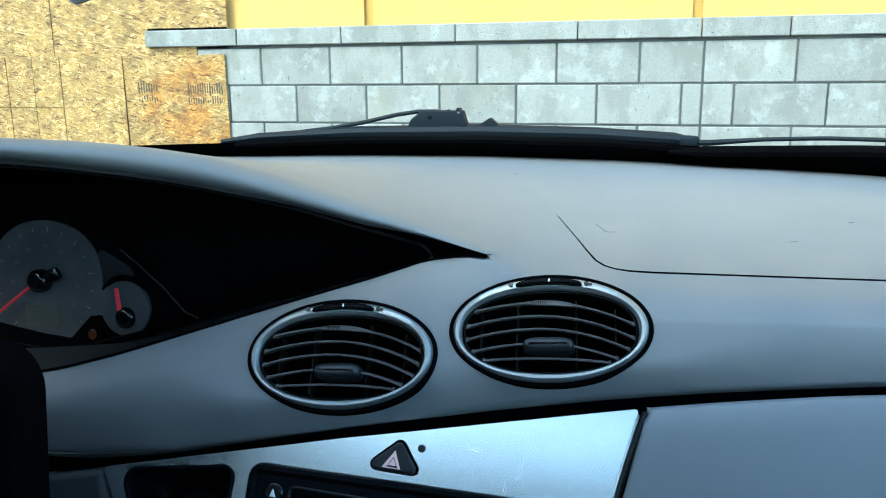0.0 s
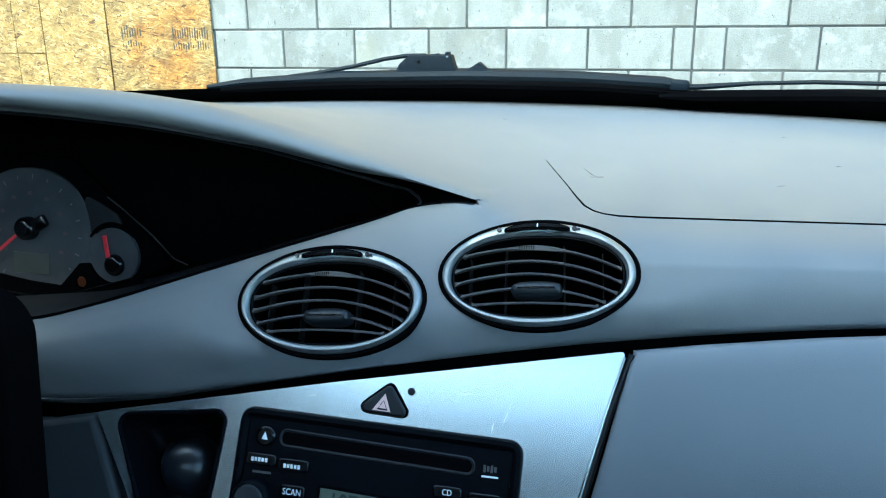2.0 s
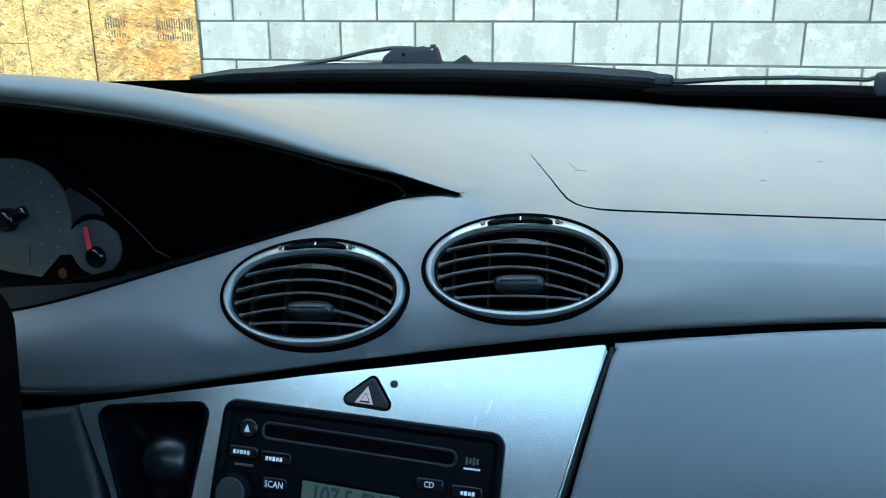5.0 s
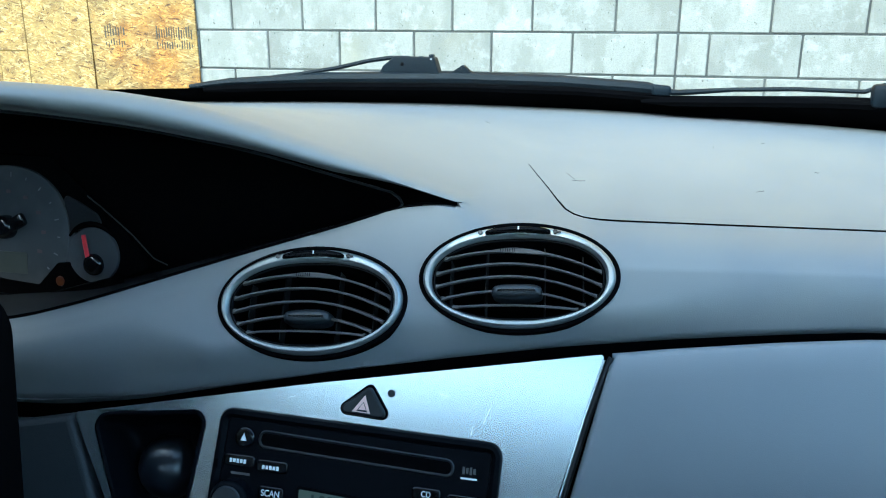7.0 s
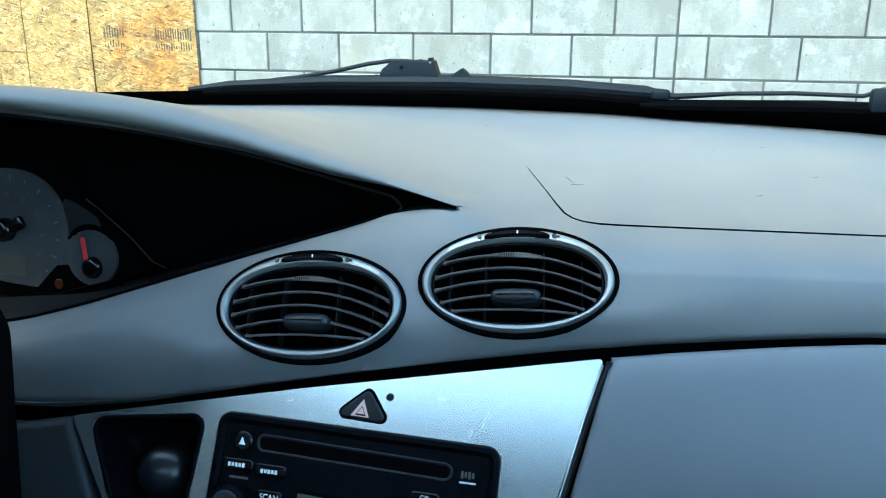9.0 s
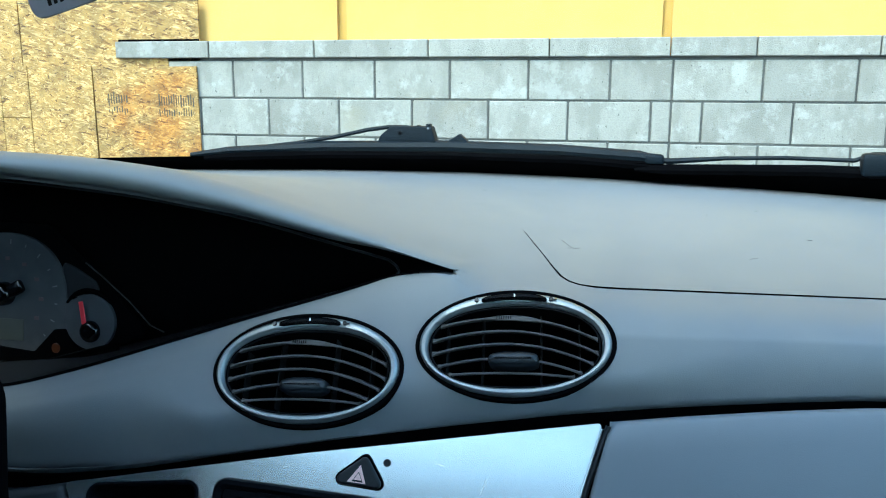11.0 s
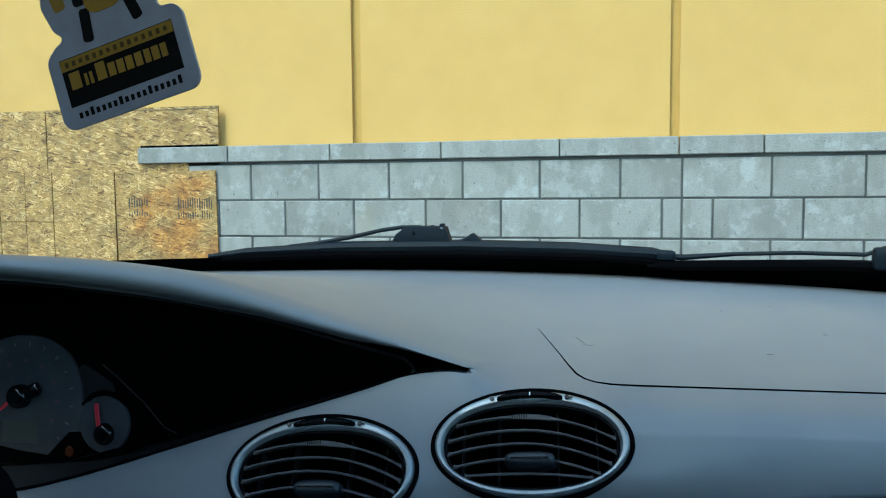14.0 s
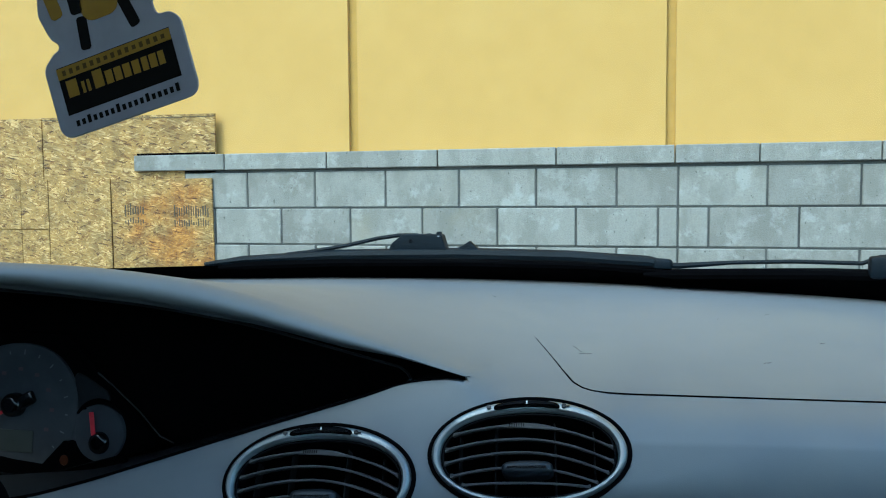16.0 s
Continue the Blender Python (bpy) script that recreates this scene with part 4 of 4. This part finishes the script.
    for u in (-0.80, -0.38, 0.30, 0.74):
        tall = ib * 1.72 * (1 - abs(u) ** 2.3) ** 0.5
        part("vane", box((0.0009, tall, 0.010), m @ Matrix.Translation((u * ia, ic, -0.0115)), bevel=0.0003, seg=1), VANE, vent)
    part("grip", pillow(oval(0.0170, b * 0.150, 44, 0, -b * 0.325, 3.2), m, 0.0085, 0.0052, 7, base=-0.006), GRIP, vent, "rounded slate-grey grip")
    # thumb wheel slot in the ring's upper part
    ty = (b + ic + ib) / 2 + 0.0010
    w = a * 0.325
    loop = [Vector((p.x, p.y + ty - 0.0026 * (p.x / w) ** 2)) for p in oval(w, 0.0023, 40, 0, 0, 3.5)]
    part("wheel_slot", pillow([Vector((p.x * 1.06, (p.y - ty) * 1.1 + ty)) for p in loop], m, 0.0060, 0.0004, 2, base=0.002), BLACK, vent)
    part("thumb_wheel", pillow(inward(loop, 0.0004), m, 0.0068, 0.0014, 3, base=0.002), RADIO, vent, "ribbed black thumb wheel")
    part("wheel_pointer", box((0.0009, 0.0024, 0.0006), m @ Matrix.Translation((0.0005, ty, 0.0069))), MARK, vent, smooth=False)
    part("closed_mark", pillow(oval(0.0016, 0.0016, 16, -w * 1.22, ty - 0.0022), m, 0.0061, 0.0003, 2, base=0.003), SLAT, vent)
    part("open_mark", pillow(oval(0.0016, 0.0016, 16, w * 1.2, ty - 0.0024), m, 0.0061, 0.0003, 2, base=0.003), TRIM, vent)
    part("open_mark", box((0.003, 0.0012, 0.0005), m @ Matrix.Translation((w * 1.2 + 0.0024, ty - 0.0030, 0.0058)), bevel=0.0002, seg=1), TRIM, vent)
    return vent


for v in VENTS:
    air_vent(*v)

# ---- instruments ----
cluster = thing("instrument_cluster", "grey-faced instrument cluster in a dark binnacle", "instruments", (-0.37, 0.652, 0.90))
IC = Matrix.Translation(-cluster.location) @ plane_frame((0, 0.640, 0.955), 8)
part("backing", pillow(rounded([Vector(p) for p in [(-0.60, -0.075), (-0.30, -0.045), (-0.2324, -0.018), (-0.2775, 0.0274), (-0.33, 0.072), (-0.60, 0.075)]], 0.006), IC, 0.003, 0.002, base=0.0), BLACK, cluster, "black instrument frame")
part("filler", pillow(rounded([Vector(p) for p in [(-0.316, 0.006), (-0.279, 0.016), (-0.284, 0.0245), (-0.303, 0.0350), (-0.316, 0.040)]], 0.003), IC, 0.0045, 0.001, 2, base=0.002), TRIM, cluster)
DC, SC = (-0.3700, 0.0060), (-0.2878, -0.0108)
part("dial", pillow(oval(0.0592, 0.0565, 72, *DC, 2.2), IC, 0.006, 0.0008, 2, base=0.003), DIAL, cluster, "pale grey round dial")
part("dial", pillow(oval(0.0500, 0.0490, 64, -0.4560, -0.0040, 2.2), IC, 0.0057, 0.0008, 2, base=0.003), DIAL, cluster, "pale grey dial beside the large one")
part("dial_bridge", pillow(rounded([Vector(p) for p in [(-0.345, -0.0400), (-0.322, -0.0180), (-0.296, -0.020), (-0.290, 0.004), (-0.311, 0.0085), (-0.35, 0.02)]], 0.004), IC, 0.0058, 0.0006, 2, base=0.003), DIAL, cluster)
part("small_dial", pillow(oval(0.0242, 0.0242, 48, *SC), IC, 0.0062, 0.0008, 2, base=0.003), DIAL, cluster, "pale grey small round gauge")
arc = [IC @ Vector((SC[0] + 0.0268 * math.cos(radians(g)), SC[1] + 0.0268 * math.sin(radians(g)), 0.0066)) for g in range(40, 146, 7)]
part("gauge_rim", tube(arc, [0.0008 + 0.0017 * math.sin(math.pi * (k + 0.5) / len(arc)) for k in range(len(arc))], 8), BLACK, cluster)
lower = [(-0.46, -0.080), (-0.25, -0.080), (-0.262, -0.027), (-0.296, -0.0365), (-0.305, -0.0305), (-0.311, -0.0185), (-0.322, -0.0195), (-0.342, -0.0405), (-0.372, -0.0385), (-0.46, -0.026)]
part("lower_mask", pillow(rounded([Vector(p) for p in lower], 0.003), IC, 0.0075, 0.0008, 2, base=0.003), BLACK, cluster, "black mask under the dials")
part("mask_lip", tube([IC @ Vector((x, -0.0515 + 0.30 * max(0.0, x + 0.345) + 0.08 * max(0.0, -0.37 - x), 0.0085)) for x in [-0.45 + 0.012 * k for k in range(16)]], 0.0006, 6), RADIO, cluster)
part("frame_edge", tube([IC @ Vector(p) for p in [(-0.292, 0.040, 0.006), (-0.2772, 0.0308, 0.007), (-0.2483, 0.0095, 0.008), (-0.2278, -0.0092, 0.009), (-0.215, -0.014, 0.009)]], 0.0006, 6), TRIM, cluster)
for k in range(16):
    a = radians(-40 + 18 * k)
    part("tick", box((0.0009, 0.0042 if k % 2 else 0.0025, 0.0003), IC @ pose(DC[0] + 0.049 * math.cos(a), DC[1] + 0.049 * math.sin(a), 0.0062) @ pose(0, 0, 0, 0, 0, math.degrees(a) - 90)), TICK, cluster, smooth=False)
for k in range(9):
    a = radians(-30 + 30 * k)
    part("numeral_bar", box((0.0045, 0.0030, 0.0003), IC @ pose(DC[0] + 0.034 * math.cos(a), DC[1] + 0.034 * math.sin(a), 0.0061)), NUMERAL, cluster, smooth=False)
part("hub", pillow(oval(0.0105, 0.0105, 32, -0.3724, 0.0088), IC, 0.016, 0.005, 4, base=0.005), GLOSSBLACK, cluster)
part("needle_tail", box((0.024, 0.012, 0.006), IC @ pose(-0.3610, 0.0125, 0.011, 0, 0, 28), bevel=0.003), GLOSSBLACK, cluster)
part("needle", box((0.052, 0.0028, 0.0015), IC @ pose(-0.398, -0.0105, 0.0135, 0, 0, 37), bevel=0.0006, seg=1), RED, cluster)
part("odometer", box((0.037, 0.0190, 0.0006), IC @ pose(-0.3715, -0.0225, 0.0066), bevel=0.0002, seg=1), ODO, cluster, "pale odometer window")
part("small_hub", pillow(oval(0.0095, 0.0095, 28, -0.2868, -0.0190), IC, 0.011, 0.004, 4, base=0.005), GLOSSBLACK, cluster)
part("small_needle", box((0.0045, 0.020, 0.0012), IC @ pose(-0.2925, -0.0030, 0.0095, 0, 0, 10), bevel=0.0005, seg=1), RED, cluster)
part("warning_lamp", pillow(oval(0.0042, 0.0045, 20, -0.3197, -0.0356), IC, 0.0082, 0.0004, 2, base=0.005), AMBER, cluster)
shroud = thing("steering_column", "black steering column shroud before the instruments", "steering column", (-0.40, 0.40, 0.80))
SH = Matrix.Translation(-shroud.location)
part("shroud", pillow(rounded([Vector(p) for p in [(-0.50, -0.12), (-0.212, -0.12), (-0.1835, 0.193), (-0.50, 0.205)]], [0.03, 0.02, 0.026, 0.03], 8), SH @ plane_frame((0, 0.40, 0.80), 0), 0.006, 0.006, base=-0.02), BLACK, shroud)

# ---- airbag cover seam on the pad ----


def on_pad(x, y, up=0.0):
    fy, fz = far_edge(x)
    cy, cz = crest(x)
    t = (fy - y) / (fy - cy)
    return Vector((x, y, fz + (1.0035 - fz) * t + 0.004 * math.sin(math.pi * t) + max(0.0, cz - 1.0035) * t ** 1.5 + up))


seam_pts = [(0.0733, 0.7278), (0.0953, 0.6796), (0.104, 0.6589), (0.112, 0.6413), (0.119, 0.6327), (0.1265, 0.628), (0.1377, 0.6258), (0.1536, 0.6255), (0.2306, 0.6287), (0.3255, 0.633), (0.45, 0.634), (0.60, 0.628)]
dense = []
for (xa, ya), (xb, yb) in zip(seam_pts, seam_pts[1:]):
    dense += [(xa + (xb - xa) * k / 6, ya + (yb - ya) * k / 6) for k in range(6)]
part("airbag_seam", tube([UNSHIFT @ on_pad(x, y, 0.0003) for x, y in dense], [0.0002 + 0.0006 * min(1, k / 16) for k in range(len(dense))], 6), BLACK, dashboard, "dark airbag cover seam")

for x, y, ln, deg in [(0.1100, 0.7110, 0.016, -60), (0.1170, 0.7010, 0.010, 5), (0.2555, 0.6971, 0.006, 20), (0.2292, 0.8081, 0.006, 80), (0.2741, 0.8296, 0.004, 30), (0.0165, 0.850, 0.009, -60), (0.3047, 0.7474, 0.004, 0)]:
    a = radians(deg)
    part("scuff", tube([UNSHIFT @ on_pad(x - math.cos(a) * ln / 2 + math.cos(a) * ln * k / 3, y - math.sin(a) * ln / 2 + math.sin(a) * ln * k / 3 + 0.001 * (k % 2), -0.0001) for k in range(4)], 0.0003, 5), TRIM, dashboard, "small dark scuff")

# ---- wipers ----
SHRINK = lambda p: tuple(c + (q - c) * 0.945 for c, q in zip((0.154, 0.052, 1.142), p))


def blade(points, r, name, parent, off, mat=RUBBER):
    part(name, tube([Vector(SHRINK(p)) - off for p in points], r, 8, flat=0.9), mat, parent)


wiper = thing("wiper", "black windscreen wiper lying at rest on the glass", "wiper", SHRINK((-0.37, 0.953, 1.0672)), "pair of wipers")
off = wiper.location.copy()
blade([(-0.3686, 0.953, 1.0610), (-0.32, 0.961, 1.0668), (-0.20, 0.975, 1.0730), (-0.0498, 0.9864, 1.0752), (0.08, 0.985, 1.0735), (0.17, 0.979, 1.0690), (0.192, 0.978, 1.0655)], [0.003, 0.0052, 0.0072, 0.008, 0.0075, 0.0072, 0.005], "blade", wiper, off)
blade([(-0.35, 0.953, 1.0575), (-0.31, 0.958, 1.0600), (-0.20, 0.972, 1.0640), (-0.05, 0.983, 1.0655), (0.10, 0.981, 1.0640), (0.19, 0.976, 1.0590)], [0.003, 0.0055, 0.006, 0.006, 0.006, 0.006], "squeegee", wiper, off, BLACK)
blade([(-0.265, 0.968, 1.0735), (-0.235, 0.973, 1.0770), (-0.19, 0.978, 1.0845), (-0.15, 0.981, 1.0935), (-0.124, 0.983, 1.0972), (-0.10, 0.984, 1.0975)], 0.0026, "arm", wiper, off)
hubm = Matrix.Translation(-off)
ob = part("bracket", pillow(rounded([Vector(p) for p in [(-0.139, 1.074), (-0.062, 1.074), (-0.066, 1.086), (-0.070, 1.0985), (-0.118, 1.0990), (-0.132, 1.088)]], 0.002),
                       hubm @ Matrix.Translation((0, 0.94, 0)) @ Matrix(((0.945, 0, 0, 0.154 * 0.055), (0, 0, -1, 0), (0, 0.945, 0, 1.142 * 0.055), (0, 0, 0, 1))), 0.012, 0.0014, 3, base=-0.004), RUBBER, wiper)
ob.data.set_sharp_from_angle(angle=radians(40))
BRK = hubm @ Matrix.Translation((0, 0.94, 0)) @ Matrix(((0.945, 0, 0, 0.154 * 0.055), (0, 0, -1, 0), (0, 0.945, 0, 1.142 * 0.055), (0, 0, 0, 1)))
for x, z, w, h in ((-0.0740, 1.0985, 0.0050, 0.0065), (-0.0865, 1.0975, 0.0040, 0.0045)):
    part("pin", box((w, h, 0.010), BRK @ Matrix.Translation((x, z, 0.006)), bevel=0.0008, seg=1), RUBBER, wiper)
# A highlight on the bracket, put in as a small pale box.
part("glint", box((0.0025, 0.0018, 0.001), BRK @ Matrix.Translation((-0.0735, 1.0965, 0.0122))), RING, wiper, "pale spot painted as a glint of light", smooth=False)
part("rivet", pillow(oval(0.0022, 0.0022, 18, -0.108, 1.0905), BRK, 0.0130, 0.0008, 2, base=0.010), BLACK, wiper)
part("end_cap", box((0.020, 0.012, 0.013), Matrix.Translation(Vector(SHRINK((0.186, 0.977, 1.0660))) - off) @ pose(0, 0, 0, 0, 4, 0), bevel=0.004, seg=3), RUBBER, wiper, "blade end cap")
ob = part("hook", pillow(rounded([Vector(p) for p in [(-0.064, 1.076), (-0.028, 1.075), (-0.0265, 1.0815), (-0.037, 1.0905), (-0.048, 1.0835)]], 0.0015),
                    hubm @ Matrix.Translation((0, 0.94, 0)) @ Matrix(((0.945, 0, 0, 0.154 * 0.055), (0, 0, -1, 0), (0, 0.945, 0, 1.142 * 0.055), (0, 0, 0, 1))), 0.008, 0.001, 3, base=-0.002), RUBBER, wiper)
ob.data.set_sharp_from_angle(angle=radians(40))
wiper2 = thing("wiper", "black windscreen wiper with its thin arm before the passenger side", "wiper", SHRINK((0.20, 0.977, 1.0648)), "pair of wipers")
off = wiper2.location.copy()
blade([(0.17, 0.977, 1.0660), (0.2042, 0.9766, 1.0650), (0.26, 0.970, 1.0700), (0.32, 0.962, 1.0725), (0.384, 0.951, 1.0722), (0.40, 0.948, 1.0790), (0.43, 0.942, 1.080)], [0.004, 0.0035, 0.0024, 0.0024, 0.0024, 0.0026, 0.0028], "arm", wiper2, off)
blade([(0.165, 0.972, 1.0550), (0.20, 0.970, 1.0560), (0.35, 0.955, 1.0600), (0.50, 0.925, 1.0600), (0.66, 0.875, 1.052)], [0.002, 0.0065, 0.007, 0.007, 0.007], "blade", wiper2, off, BLACK)
part("bracket", box((0.07, 0.014, 0.022), Matrix.Translation(-off) @ Matrix.Translation(SHRINK((0.425, 0.942, 1.069))), bevel=0.004), RUBBER, wiper2)

# ---- hanging tag ----
tag = thing("hanging_tag", "white cut-out card tag with dark and yellow print on a cord", "tag", (-0.062, 0.36, 1.235))
TG = Matrix.Translation((-0.0040, 0, -0.0325)) @ Matrix.Scale(1.05, 4) @ Matrix(((1, 0, 0, 0), (0, 0, -1, 0), (0, 1, 0, 0), (0, 0, 0, 1))) @ pose(0, 0, 0, 0, 0, 15.5)
sil = [(-0.034, -0.0215), (0.034, -0.0215), (0.034, 0.010), (0.031, 0.0145), (0.024, 0.015), (0.0235, 0.020), (0.026, 0.030), (0.024, 0.05), (0.014, 0.062), (-0.012, 0.062), (-0.025, 0.052), (-0.030, 0.032), (-0.027, 0.021), (-0.0225, 0.0165), (-0.028, 0.0145), (-0.034, 0.010)]
part("card", pillow(rounded([Vector(p) for p in sil], 0.0055, 4), TG, 0.0012, 0.0003, 2, base=0.0), CARD, tag)


def tag_bar(x, y, w, h, mat, name, z=0.0013, deg=0.0):
    part(name, box((w, h, 0.0002), TG @ pose(x, y, z, 0, 0, deg)), mat, tag, smooth=False)


tag_bar(0, -0.002, 0.056, 0.0205, CARDDARK, "print_panel")
tag_bar(0, 0.0055, 0.056, 0.0048, CARDYELLOW, "print_band", 0.0015)
for k in range(15):
    tag_bar(-0.0245 + 0.0035 * k, 0.0054, 0.0016, 0.0022 - 0.0005 * (k % 4 == 2), CARDBROWN, "band_print_bar", 0.0017)
for x, w, h in [(-0.0225, 0.0052, 0.0072), (-0.0172, 0.0014, 0.0050), (-0.0146, 0.0014, 0.0050), (-0.0095, 0.0046, 0.0074), (-0.0042, 0.0034, 0.0056), (0.0002, 0.0034, 0.0056),
                (0.0046, 0.0034, 0.0056), (0.0091, 0.0034, 0.0056), (0.0134, 0.0028, 0.0056), (0.0174, 0.0034, 0.0056), (0.0214, 0.0028, 0.0056)]:
    tag_bar(x, -0.0025 + (h - 0.0056) / 2, w, h, CARDYELLOW, "print_bar", 0.0015)
for k in range(18):
    tag_bar(-0.0245 + 0.0029 * k, -0.0165 + 0.0004 * (k % 5 == 2), 0.0016, 0.0024 + 0.0010 * (k % 5 == 2), CARDDARK, "small_print_bar")
for x, y, w, h, d, mt in [(-0.0215, 0.0345, 0.006, 0.013, 8, CARDYELLOW), (0.021, 0.036, 0.006, 0.013, -12, CARDYELLOW), (0.0, 0.028, 0.018, 0.012, 0, CARDYELLOW), (-0.0105, 0.0185, 0.005, 0.014, -6, CARDDARK),
                          (0.0125, 0.0205, 0.005, 0.014, 14, CARDDARK), (-0.011, 0.037, 0.006, 0.02, 0, CARDDARK), (0.011, 0.037, 0.006, 0.02, 0, CARDDARK), (0.0, 0.041, 0.018, 0.012, 0, CARDDARK)]:
    part("print_patch", pillow(rounded([Vector(p) for p in [(-w / 2, -h / 2), (w / 2, -h / 2), (w / 2, h / 2), (-w / 2, h / 2)]], w * 0.3), TG @ pose(x, y, 0, 0, 0, d), 0.0015, 0.0001, 1, base=0.001), mt, tag, smooth=False)
part("cord", tube([TG @ Vector((0.0, 0.058, 0.0008)), TG @ Vector((0.004, 0.085, 0.001)), (0.0, 0.0, 0.178)], 0.0008, 6), BLACK, tag)
